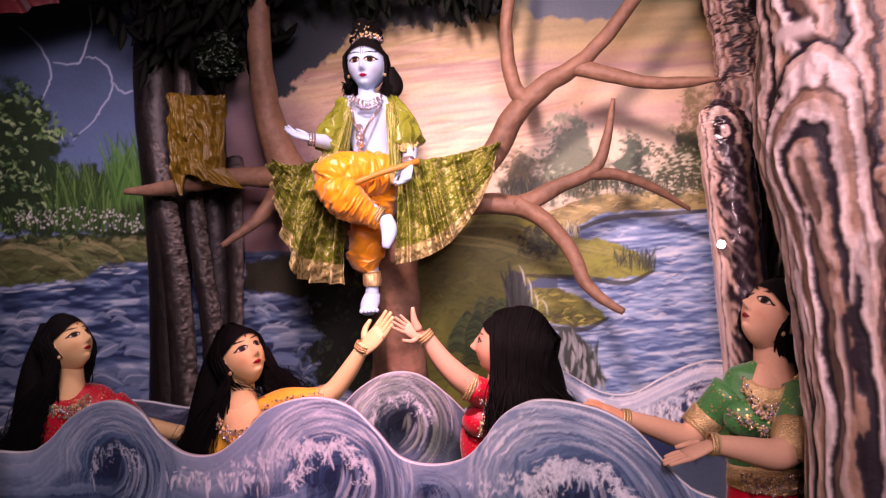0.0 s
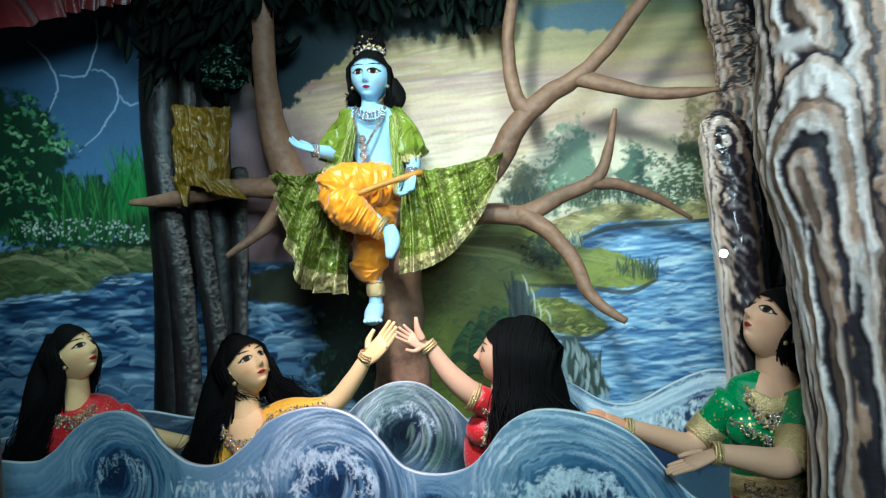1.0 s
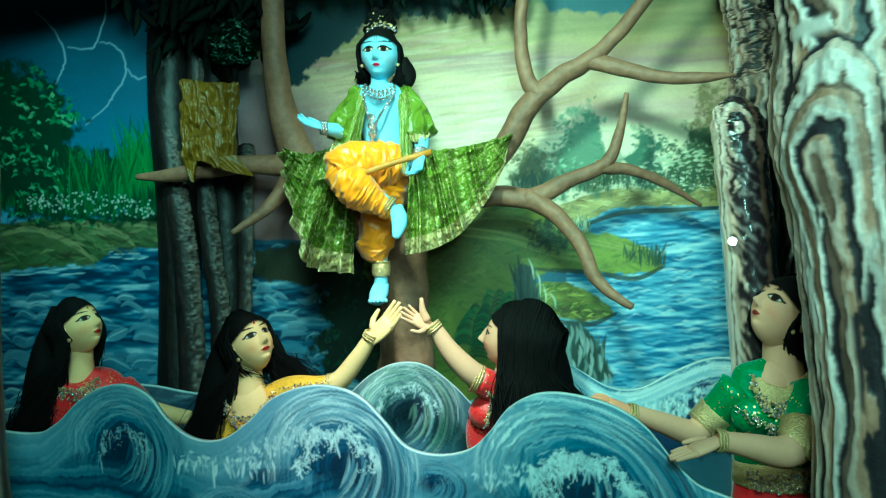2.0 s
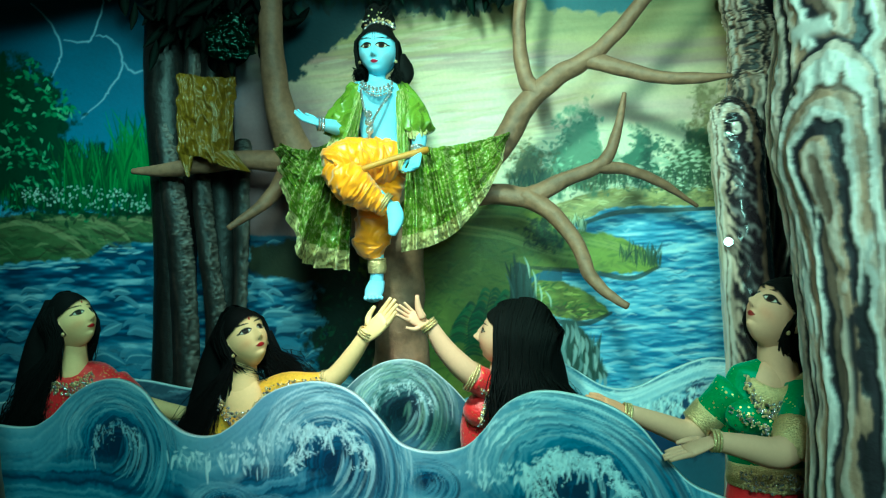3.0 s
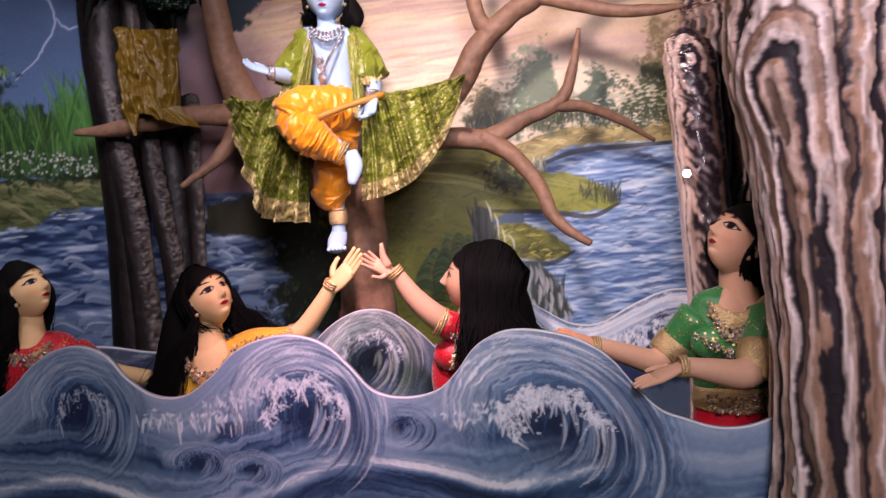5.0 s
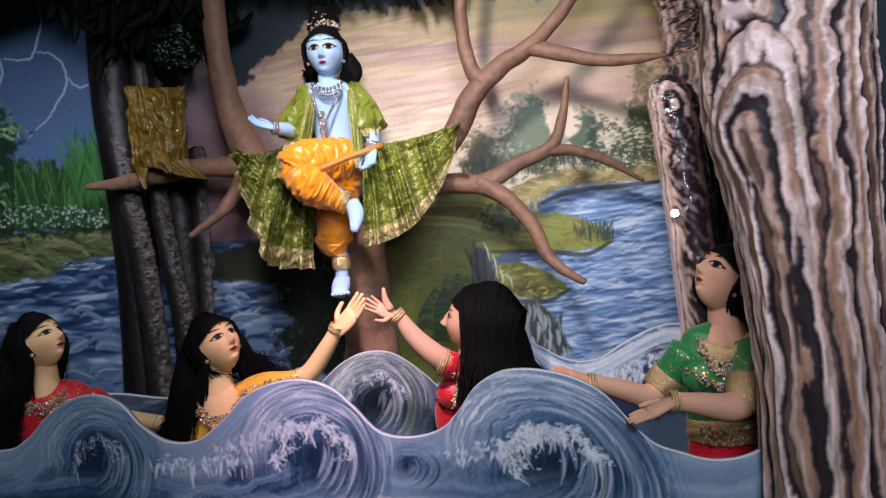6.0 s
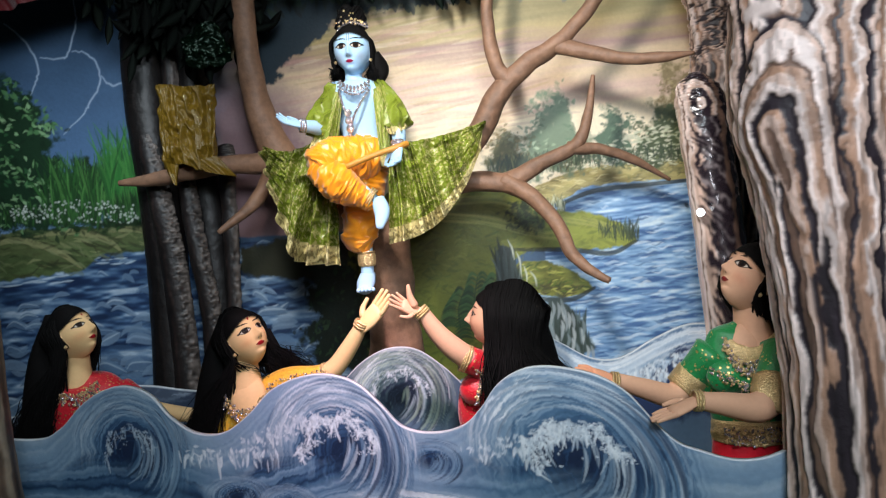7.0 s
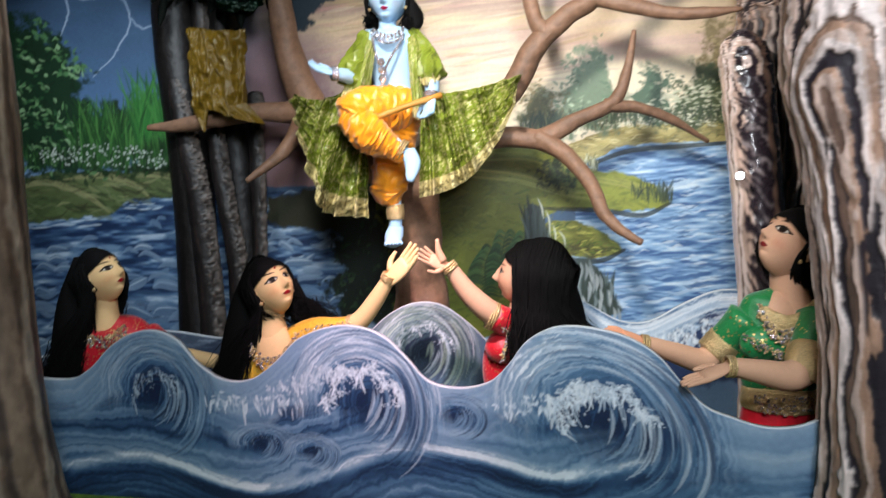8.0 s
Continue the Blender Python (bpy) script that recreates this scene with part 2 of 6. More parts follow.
class Canvas:
    """A sheet of paint in metres, u across and v up, one colour at each node of its lattice."""

    def __init__(self, u0, u1, v0, v1, step):
        self.u0, self.v0, self.step = u0, v0, step
        self.w, self.h = int((u1 - u0) / step) + 1, int((v1 - v0) / step) + 1
        self.u, self.v = u0 + step * np.arange(self.w), v0 + step * np.arange(self.h)
        self.U, self.V = np.meshgrid(self.u, self.v)
        self.c = np.zeros((self.h, self.w, 3))

    def mix(self, mask, colour):
        self.c += np.clip(mask, 0, 1)[..., None] * (np.asarray(colour) - self.c)

    def poly(self, pts, colour, soft=0.006, rough=0.0, fine=5, seed=3, closed=True):
        """Fills a smooth outline. rough: metres by which its edge wanders."""
        p = smooth(list(pts) + [pts[0]], fine)[:-1]
        lo, hi = p.min(0) - rough - soft, p.max(0) + rough + soft
        i0, i1 = max(0, int((lo[0] - self.u0) / self.step)), min(self.w, int((hi[0] - self.u0) / self.step) + 2)
        j0, j1 = max(0, int((lo[1] - self.v0) / self.step)), min(self.h, int((hi[1] - self.v0) / self.step) + 2)
        if i1 <= i0 or j1 <= j0:
            return None
        U, V = self.U[j0:j1, i0:i1].copy(), self.V[j0:j1, i0:i1].copy()
        if rough:
            U += (cloudy(U.shape, (U.shape[0] * self.step / 0.05, U.shape[1] * self.step / 0.05), seed) - 0.5) * 2 * rough
            V += (cloudy(U.shape, (U.shape[0] * self.step / 0.05, U.shape[1] * self.step / 0.05), seed + 1) - 0.5) * 2 * rough
        inside, dist = np.zeros(U.shape, bool), np.full(U.shape, 9.0)
        for a, b in zip(p, np.roll(p, -1, 0)):
            if a[1] != b[1]:
                inside ^= ((a[1] > V) != (b[1] > V)) & (U < (b[0] - a[0]) * (V - a[1]) / (b[1] - a[1]) + a[0])
            ab = b - a
            t = np.clip(((U - a[0]) * ab[0] + (V - a[1]) * ab[1]) / (ab @ ab + 1e-12), 0, 1)
            dist = np.minimum(dist, (U - a[0] - t * ab[0]) ** 2 + (V - a[1] - t * ab[1]) ** 2)
        d = np.sqrt(dist) * np.where(inside, 1, -1)
        mask = np.clip(d / soft + 0.5, 0, 1)
        col = colour(self.U[j0:j1, i0:i1], self.V[j0:j1, i0:i1]) if callable(colour) else np.asarray(colour)
        sub = self.c[j0:j1, i0:i1]
        sub += mask[..., None] * (col - sub)
        return j0, j1, i0, i1, mask

    def stroke(self, pts, width, colour, strength=1.0, taper=0.8):
        """One brush stroke, thinning to its ends."""
        p = np.asarray(pts, float)
        lo, hi = p.min(0) - width, p.max(0) + width
        i0, i1 = max(0, int((lo[0] - self.u0) / self.step)), min(self.w, int((hi[0] - self.u0) / self.step) + 2)
        j0, j1 = max(0, int((lo[1] - self.v0) / self.step)), min(self.h, int((hi[1] - self.v0) / self.step) + 2)
        if i1 <= i0 or j1 <= j0:
            return
        U, V = self.U[j0:j1, i0:i1], self.V[j0:j1, i0:i1]
        mask = np.zeros(U.shape)
        n = len(p) - 1
        for k in range(n):
            a, ab = p[k], p[k + 1] - p[k]
            t = np.clip(((U - a[0]) * ab[0] + (V - a[1]) * ab[1]) / (ab @ ab + 1e-12), 0, 1)
            d = np.hypot(U - a[0] - t * ab[0], V - a[1] - t * ab[1])
            w = width * 0.5 * (1 - taper * np.abs(2 * (k + t) / n - 1) ** 2)
            mask = np.maximum(mask, np.clip((w - d) / self.step + 0.5, 0, 1))
        sub = self.c[j0:j1, i0:i1]
        sub += strength * mask[..., None] * (np.asarray(colour) - sub)

    def dabs(self, centres, length, width, colours, angle=0.0, spread=0.4, bend=0.2, strength=0.85):
        """Many short strokes, each in one of the colours."""
        for q in centres:
            a = angle + RNG.normal(0, spread)
            l = length * RNG.uniform(0.6, 1.4)
            d = np.array([np.cos(a), np.sin(a)]) * l / 2
            n = np.array([-d[1], d[0]]) * RNG.normal(0, bend)
            col = np.asarray(colours[RNG.randint(len(colours))]) * RNG.uniform(0.85, 1.15)
            self.stroke([q - d, q + n, q + d], width * RNG.uniform(0.6, 1.3), col, strength)


def brushed(field, seed, lo=0.0, hi=1.0):
    """Long brush streaks along the lines of a field: one grey for each step of it, softly joined."""
    g = np.random.RandomState(seed)
    tones = g.rand(4096)
    return lo + (hi - lo) * np.interp(np.mod(field, 4000), np.arange(4096), tones)


def blend(tone, *colours):
    """Colours in a row, picked by a tone from 0 to 1."""
    k = np.linspace(0, 1, len(colours))
    return np.stack([np.interp(tone, k, [q[ch] for q in colours]) for ch in range(3)], -1)


def scatter(pts, n):
    """n points at random within an outline."""
    p = np.asarray(pts, float)
    lo, hi = p.min(0), p.max(0)
    out = []
    while len(out) < n:
        q = lo + RNG.rand(2) * (hi - lo)
        ins = False
        for a, b in zip(p, np.roll(p, -1, 0)):
            if (a[1] > q[1]) != (b[1] > q[1]) and q[0] < (b[0] - a[0]) * (q[1] - a[1]) / (b[1] - a[1]) + a[0]:
                ins = not ins
        if ins:
            out.append(q)
    return np.array(out)

# ---- the hall and the stage ----
STAGE = 0.44
box("floor", (-4.0, -3.0, -0.1), (4.0, 3.9, 0.0), FLOORM, label="grey tiled hall floor in the dark", category="floor", kind="structure")
box("ceiling", (-4.0, -3.0, 3.2), (4.0, 3.9, 3.3), PLASTER, label="dark plaster ceiling of the hall", category="ceiling", kind="structure")
box("wall_north", (-4.0, 3.75, 0.0), (4.0, 3.87, 3.2), PLASTER, label="plain dark wall behind the painted scenery", category="wall", kind="structure")
box("wall_south", (-4.0, -3.1, 0.0), (4.0, -3.0, 3.2), PLASTER, label="plain dark wall behind the viewers", category="wall", kind="structure")
box("wall_west", (-4.1, -3.0, 0.0), (-4.0, 3.87, 3.2), PLASTER, label="plain dark side wall of the hall", category="wall", kind="structure")
box("wall_east", (4.0, -3.0, 0.0), (4.1, 3.87, 3.2), PLASTER, label="plain dark side wall of the hall", category="wall", kind="structure")
box("side_panel", (1.02, 1.98, STAGE), (1.9, 2.04, 3.2), shader("dark_teal_panel", 0.7, colour=lin(30, 42, 48), grain=14, relief=0.2, vary=0.2), label="dark teal panel closing the stage beside the bark trunk", category="panel", kind="structure")
box("stage_floor", (-2.6, 1.5, 0.0), (1.9, 3.74, STAGE), GRASS, label="green turf top of the raised stage", category="stage", kind="structure", bevel=0.01)

# ---- painted back wall ----
mural = Canvas(-2.35, 1.5, STAGE, 2.95, 0.0045)
c = mural
shp = c.U.shape
n1, n2 = cloudy(shp, (9, 4), 1), cloudy(shp, (40, 6), 2)
# evening sky: cream low down, rose and ochre bands, dark cloud aloft, storm blue at one end
v = (c.V + 0.05 * c.U - 1.75) / 0.9 + (n2 - 0.5) * 0.16
sky = np.zeros(shp + (3,))
stops = [(-0.2, lin(240, 230, 206)), (0.28, lin(234, 216, 184)), (0.42, lin(204, 172, 156)), (0.52, lin(214, 188, 152)), (0.66, lin(160, 126, 118)), (0.76, lin(180, 158, 108)), (0.92, lin(112, 114, 70)), (1.1, lin(50, 70, 66))]
for ch in range(3):
    sky[..., ch] = np.interp(v, [s[0] for s in stops], [s[1][ch] for s in stops])
storm = np.zeros(shp + (3,))
for ch in range(3):
    storm[..., ch] = np.interp(c.V + (n1 - 0.5) * 0.15, (1.6, 2.0, 2.7), (lin(128, 162, 204)[ch], lin(86, 118, 158)[ch], lin(36, 54, 72)[ch]))
edge = np.clip((c.U + 1.06 + (n1 - 0.5) * 0.3) / 0.25, 0, 1)[..., None]
c.c = storm * (1 - edge) + sky * edge
c.dabs(scatter([(-0.732, 2.039), (-0.614, 2.590), (0.318, 2.471), (0.661, 1.961), (0.259, 1.875)], 240), 0.22, 0.016, [lin(205, 160, 140), lin(215, 190, 150), lin(170, 130, 120), lin(190, 165, 105), lin(226, 206, 176)], 0.08, 0.05, 0.05, 0.3)
c.poly([(-1.048, 2.238), (-0.791, 2.262), (-0.512, 2.014), (-0.348, 1.484), (-0.576, 1.424), (-1.077, 1.500)], lin(136, 108, 112), 0.22, 0.03)
# dark cloud and canopy
c.poly([(-0.782, 2.825), (-0.846, 2.269), (-0.735, 2.256), (-0.586, 2.345), (-0.465, 2.438), (-0.346, 2.529), (-0.073, 2.542), (0.326, 2.548), (0.339, 2.676)], lin(24, 42, 52), 0.02, 0.03)
c.poly([(0.463, 2.608), (0.455, 2.531), (0.607, 2.491), (0.838, 2.492), (0.849, 2.608)], lin(70, 96, 110), 0.02, 0.02)
c.dabs(scatter([(-1.423, 2.938), (-1.453, 2.697), (-0.846, 2.512), (-0.448, 2.595), (-0.229, 2.604), (0.328, 2.573), (0.341, 2.701)], 500), 0.06, 0.022, [lin(20, 34, 26), lin(12, 20, 16), lin(34, 52, 36), lin(24, 36, 40)], -1.3, 0.5)
c.dabs(scatter([(-0.445, 2.621), (-0.233, 2.562), (-0.022, 2.519), (0.296, 2.515), (0.308, 2.628), (-0.434, 2.726)], 120), 0.05, 0.03, [lin(26, 40, 42), lin(40, 58, 56), lin(18, 28, 28)], -1.4, 0.4)
# lightning
for bolt in ([(-2.026, 2.709), (-1.920, 2.604), (-1.869, 2.473), (-1.897, 2.393), (-1.943, 2.315)], [(-1.647, 2.776), (-1.649, 2.667), (-1.701, 2.535), (-1.756, 2.501), (-1.851, 2.521)], [(-1.684, 2.533), (-1.594, 2.495), (-1.556, 2.380), (-1.622, 2.277), (-1.657, 2.226), (-1.781, 2.134)], [(-1.549, 2.393), (-1.497, 2.340), (-1.412, 2.363)]):
    p = smooth(bolt, 6)
    p = p + RNG.normal(0, 0.0025, p.shape)
    c.stroke(p, 0.013, lin(150, 175, 205), 0.35, 0.5)
    c.stroke(p, 0.006, lin(190, 206, 226), 0.6, 0.6)

# water, both reaches
c.poly([(-2.367, 1.625), (-0.454, 1.521), (1.459, 1.537), (1.338, 0.060), (-0.599, 0.181), (-2.544, 0.302)], lin(66, 92, 122), 0.01, 0.006)
LW = [(-2.373, 1.582), (-1.921, 1.553), (-1.391, 1.530), (-0.569, 1.492), (-0.365, 1.322), (-0.545, 0.679), (-2.497, 0.652)]
def ripples(U, V, cells, seed, *colours):
    """Choppy water: pale lit crests over dark troughs, drawn out sideways."""
    n, m = cloudy(U.shape, cells, seed, 3), cloudy(U.shape, (cells[0] * 2.4, cells[1] * 2), seed + 1, 2)
    fall = np.gradient(n, axis=0) / (np.abs(np.gradient(n, axis=0)).mean() + 1e-9)
    tone = 0.4 + 0.17 * fall + 0.5 * (m - 0.5) + 0.3 * (n - 0.5)
    return blend(np.clip(tone, 0, 1), *colours)


c.poly(LW, lambda U, V: ripples(U, V, (17, 11), 5, lin(26, 46, 80), lin(42, 68, 106), lin(78, 108, 144), lin(122, 150, 180), lin(176, 194, 212)), 0.006, 0.006)
RW = [(0.470, 1.602), (0.735, 1.645), (1.293, 1.632), (1.459, 1.537), (1.377, 0.533), (0.056, 0.633), (0.152, 1.059), (0.489, 1.242)]
c.poly(RW, lambda U, V: ripples(U, V, (30, 9), 6, lin(66, 100, 150), lin(108, 146, 190), lin(142, 178, 214), lin(178, 206, 230), lin(214, 230, 242)), 0.006, 0.006)
for q in scatter(LW, 30):
    l = RNG.uniform(0.15, 0.4)
    c.stroke(smooth([q, q + (l * 0.4, RNG.normal(0, 0.02)), q + (l, RNG.normal(0, 0.03))], 4), RNG.uniform(0.02, 0.05), [lin(28, 48, 78), lin(78, 108, 142), lin(44, 72, 104)][RNG.randint(3)], 0.4, 0.95)
pts = scatter(LW, 230)
for q in pts[np.argsort(-pts[:, 1])]:
    s = 0.55 + 1.25 * np.clip((1.45 - q[1]) / 0.7, 0, 1)
    l = 0.11 * s * RNG.uniform(0.6, 1.4)
    k = RNG.uniform(0.012, 0.03) * s
    k, dip = k * RNG.choice((1, 1, 1, -0.5)), RNG.normal(0.05, 0.14)
    arc = smooth([q, q + (l * RNG.uniform(0.2, 0.45), k), q + (l * 0.7, k * 0.5 + l * dip * 0.5), q + (l, -k * 0.3 + l * dip)], 3)
    c.stroke(arc - (0, 0.016 * s), 0.026 * s, [lin(34, 56, 88), lin(24, 42, 70), lin(48, 74, 108)][RNG.randint(3)], 0.6, 0.95)
    c.stroke(arc - (0, 0.006 * s), 0.034 * s * RNG.uniform(0.6, 1.4), [lin(112, 138, 166), lin(126, 150, 176), lin(96, 124, 156)][RNG.randint(3)], 0.65, 0.95)
    if RNG.rand() < 0.6:
        c.stroke(arc, 0.008 * s * RNG.uniform(0.6, 1.4), [lin(168, 186, 204), lin(140, 162, 188), lin(186, 202, 216)][RNG.randint(3)], 0.75, 0.95)
for q in scatter(RW, 620):
    s = 0.6 + 1.0 * np.clip((1.7 - q[1]) / 0.9, 0, 1)
    l = 0.075 * s * RNG.uniform(0.6, 1.5)
    k = RNG.uniform(0.001, 0.009) * s
    col = [lin(78, 114, 162), lin(66, 100, 148), lin(186, 208, 230), lin(208, 224, 238), lin(146, 180, 214), lin(112, 148, 192)][RNG.randint(6)]
    c.stroke(smooth([q, q + (l * 0.35, -k), q + (l * 0.7, k * 0.4), q + (l, -k * 0.2)], 3), 0.011 * s * RNG.uniform(0.5, 1.3), col, 0.7, 0.95)

# foam lines off the left shore
for arc in ([(-2.333, 1.415), (-2.089, 1.416), (-1.906, 1.433), (-1.755, 1.442)], [(-1.821, 1.510), (-1.717, 1.511), (-1.599, 1.508), (-1.453, 1.503)], [(-1.691, 1.481), (-1.544, 1.478), (-1.417, 1.508)], [(-2.029, 1.416), (-1.878, 1.413), (-1.753, 1.413)]):
    p = smooth(arc, 8)
    for a in range(0, len(p) - 5, 4):
        c.stroke(p[a:a + 5] + RNG.normal(0, 0.005, 2), 0.009, lin(190, 206, 220), 0.8, 0.9)

# banks and islets
BANKL = [(-2.361, 1.667), (-2.054, 1.685), (-1.727, 1.670), (-1.348, 1.643), (-1.362, 1.528), (-1.626, 1.531), (-1.784, 1.456), (-2.024, 1.450), (-2.390, 1.455)]
c.poly(BANKL, lambda U, V: np.asarray(lin(84, 100, 60)) * (0.4 + 0.85 * cloudy(U.shape, (8, 10), 8))[..., None], 0.01, 0.012)
for arc in ([(-2.308, 1.605), (-2.090, 1.641), (-1.889, 1.565), (-1.767, 1.468)], [(-1.999, 1.646), (-1.788, 1.653), (-1.618, 1.594), (-1.552, 1.532)], [(-1.613, 1.636), (-1.466, 1.635), (-1.327, 1.580)]):
    c.stroke(smooth(arc, 6) - (0, 0.03), 0.09, lin(104, 112, 70), 0.4)
    c.stroke(smooth(arc, 6), 0.034, lin(150, 148, 104), 0.75)
    c.stroke(smooth(arc, 6) + (0, 0.022), 0.018, lin(40, 50, 30), 0.6)
c.dabs(scatter(BANKL, 120), 0.09, 0.013, [lin(152, 154, 108), lin(72, 74, 46), lin(112, 122, 78), lin(44, 46, 30), lin(128, 136, 96)], -0.22, 0.25, 0.25, 0.55)
c.poly([(-0.935, 1.486), (-0.791, 1.513), (-0.570, 1.484), (-0.191, 1.414), (-0.260, 1.272), (-0.811, 1.331), (-0.948, 1.377)], lin(44, 44, 28), 0.02, 0.02)
GLADE = [(-0.160, 1.707), (0.316, 1.644), (0.517, 1.544), (0.771, 1.479), (0.927, 1.358), (0.808, 1.312), (0.499, 1.347), (0.334, 1.283), (0.258, 1.049), (0.152, 0.789), (-0.258, 0.767), (-0.400, 0.998), (-0.403, 1.489)]
c.poly(GLADE, lambda U, V: np.asarray(lin(132, 138, 54)) * (0.42 + 0.4 * np.clip((U - 0.15) / 0.5, 0, 1.4) + 0.5 * cloudy(U.shape, (7, 7), 9))[..., None], 0.008, 0.012)
ISLE = [(0.279, 1.262), (0.415, 1.297), (0.569, 1.261), (0.716, 1.155), (0.607, 1.112), (0.426, 1.141), (0.298, 1.180)]
c.poly(ISLE, lambda U, V: np.asarray(lin(132, 136, 60)) * (0.4 + 0.75 * cloudy(U.shape, (7, 7), 10))[..., None], 0.006, 0.008)
FAR = [(0.418, 1.607), (0.608, 1.674), (0.843, 1.706), (1.247, 1.683), (1.266, 1.604), (0.937, 1.613), (0.732, 1.614), (0.570, 1.552)]
c.poly(FAR, lambda U, V: np.asarray(lin(186, 172, 112)) * (0.55 + 0.6 * cloudy(U.shape, (8, 14), 11))[..., None], 0.005, 0.008)
for arc in ([(0.342, 1.363), (0.628, 1.335), (0.807, 1.302), (0.929, 1.348)], [(0.297, 1.175), (0.451, 1.123), (0.607, 1.104), (0.720, 1.149)], [(0.583, 1.545), (0.756, 1.595), (0.962, 1.600), (1.202, 1.600)]):
    c.stroke(smooth(arc, 6) - (0, 0.006), 0.024, lin(34, 40, 28), 0.85, 0.4)
c.dabs(scatter(GLADE, 900), 0.05, 0.012, [lin(112, 118, 46), lin(76, 90, 36), lin(134, 136, 62), lin(58, 72, 30), lin(92, 110, 50)], 0.1, 0.5, 0.2, 0.32)
for arc in ([(0.021, 1.629), (0.314, 1.618), (0.516, 1.526), (0.769, 1.453), (0.909, 1.355)], [(-0.064, 1.585), (0.252, 1.531), (0.482, 1.450), (0.738, 1.403)]):
    for k in range(26):
        p = smooth(arc, 8) + (0, RNG.uniform(-0.05, 0.0))
        a = RNG.randint(0, len(p) - 8)
        c.stroke(p[a:a + 8], RNG.uniform(0.006, 0.014), [lin(168, 166, 88), lin(140, 146, 70), lin(96, 108, 46)][RNG.randint(3)], 0.5, 0.9)
c.dabs(scatter([(0.29, 1.19), (0.43, 1.19), (0.66, 1.15), (0.6, 1.115), (0.43, 1.145)], 70), 0.05, 0.01, [lin(62, 66, 34), lin(84, 72, 44), lin(46, 54, 30)], 0.1, 0.3, 0.2, 0.6)
c.dabs(scatter(ISLE, 90), 0.035, 0.007, [lin(180, 180, 90), lin(90, 110, 40), lin(60, 80, 34)], 0.2, 0.4)
c.dabs(scatter(FAR, 110), 0.05, 0.007, [lin(214, 204, 150), lin(120, 110, 66), lin(160, 150, 90)], 0.05, 0.2)


def foliage(outline, dark, leaves, n, size, slant=0.3):
    c.poly(outline, np.asarray(dark) * 0.8, 0.05, 0.065, seed=int(n))
    mid = np.mean(outline, 0)
    fringe = np.asarray(outline)[RNG.randint(len(outline), size=n // 3)]
    fringe = fringe + (mid - fringe) * RNG.uniform(-0.12, 0.3, (len(fringe), 1)) + RNG.normal(0, 0.022, fringe.shape)
    c.dabs(fringe, size, size * 0.5, [np.asarray(dark) * 0.8, leaves[0]], slant, 0.9, 0.3, 0.8)
    clumps = scatter(outline, max(6, n // 14))
    for q in clumps:
        near = q + RNG.normal(0, 1, (14, 2)) * size * (1.1, 0.7)
        c.dabs(near[:6] - (0, size * 0.5), size * 0.9, size * 0.42, [np.asarray(dark) * 0.55], slant, 0.7, 0.3, 0.7)
        c.dabs(near[6:], size * 0.85, size * 0.4, leaves, slant, 0.7, 0.3, 0.8)


def blades(line, n, height, width, colours, lean=0.25):
    p = smooth(line, 12)
    for _ in range(n):
        q = p[RNG.randint(len(p))] + RNG.normal(0, 0.01, 2)
        h, a = height * RNG.uniform(0.5, 1.2), RNG.normal(0, lean)
        col = np.asarray(colours[RNG.randint(len(colours))]) * RNG.uniform(0.8, 1.2)
        c.stroke([q, q + (a * h * 0.4, h * 0.55), q + (a * h, h)], width * RNG.uniform(0.6, 1.4), col, 0.85, 0.9)


# far trees across the water
foliage([(0.388, 1.703), (0.385, 1.808), (0.500, 1.914), (0.535, 2.001), (0.632, 2.068), (0.690, 1.997), (0.692, 1.879), (0.714, 1.694)], lin(122, 142, 112), [lin(96, 120, 92), lin(140, 160, 128), lin(70, 96, 70), lin(165, 180, 150)], 190, 0.026)
foliage([(0.799, 1.724), (0.825, 1.903), (0.877, 1.936), (0.943, 1.898), (0.941, 1.709)], lin(86, 112, 86), [lin(70, 96, 72), lin(104, 130, 100), lin(56, 80, 60)], 90, 0.022)
foliage([(0.919, 1.693), (0.984, 1.846), (1.092, 1.924), (1.245, 1.945), (1.270, 1.660)], lin(82, 96, 62), [lin(60, 76, 46), lin(110, 120, 78), lin(200, 205, 170), lin(140, 140, 96)], 190, 0.02)
foliage([(1.102, 2.039), (1.120, 2.101), (1.220, 2.101), (1.245, 1.945), (1.144, 1.944)], lin(150, 132, 92), [lin(130, 112, 74), lin(170, 152, 110), lin(110, 100, 66)], 70, 0.018)
foliage([(0.270, 1.715), (0.291, 1.871), (0.368, 1.902), (0.466, 1.826), (0.505, 1.690)], lin(98, 98, 56), [lin(130, 112, 70), lin(80, 84, 46), lin(110, 110, 66)], 90, 0.02)
blades([(0.296, 1.707), (0.454, 1.706), (0.637, 1.702), (0.793, 1.712)], 120, 0.08, 0.006, [lin(70, 86, 50), lin(120, 124, 80), lin(90, 80, 50)])
c.dabs(scatter([(0.533, 1.713), (1.196, 1.668), (1.214, 1.731), (0.641, 1.754)], 90), 0.02, 0.007, [lin(225, 225, 200), lin(200, 200, 170)], 0.0, 0.2)
c.dabs(scatter([(0.80, 1.74), (0.84, 1.80), (1.00, 1.86), (1.24, 1.86), (1.25, 1.72)], 120), 0.026, 0.009, [lin(214, 212, 186), lin(186, 190, 160)], 0.0, 0.25)
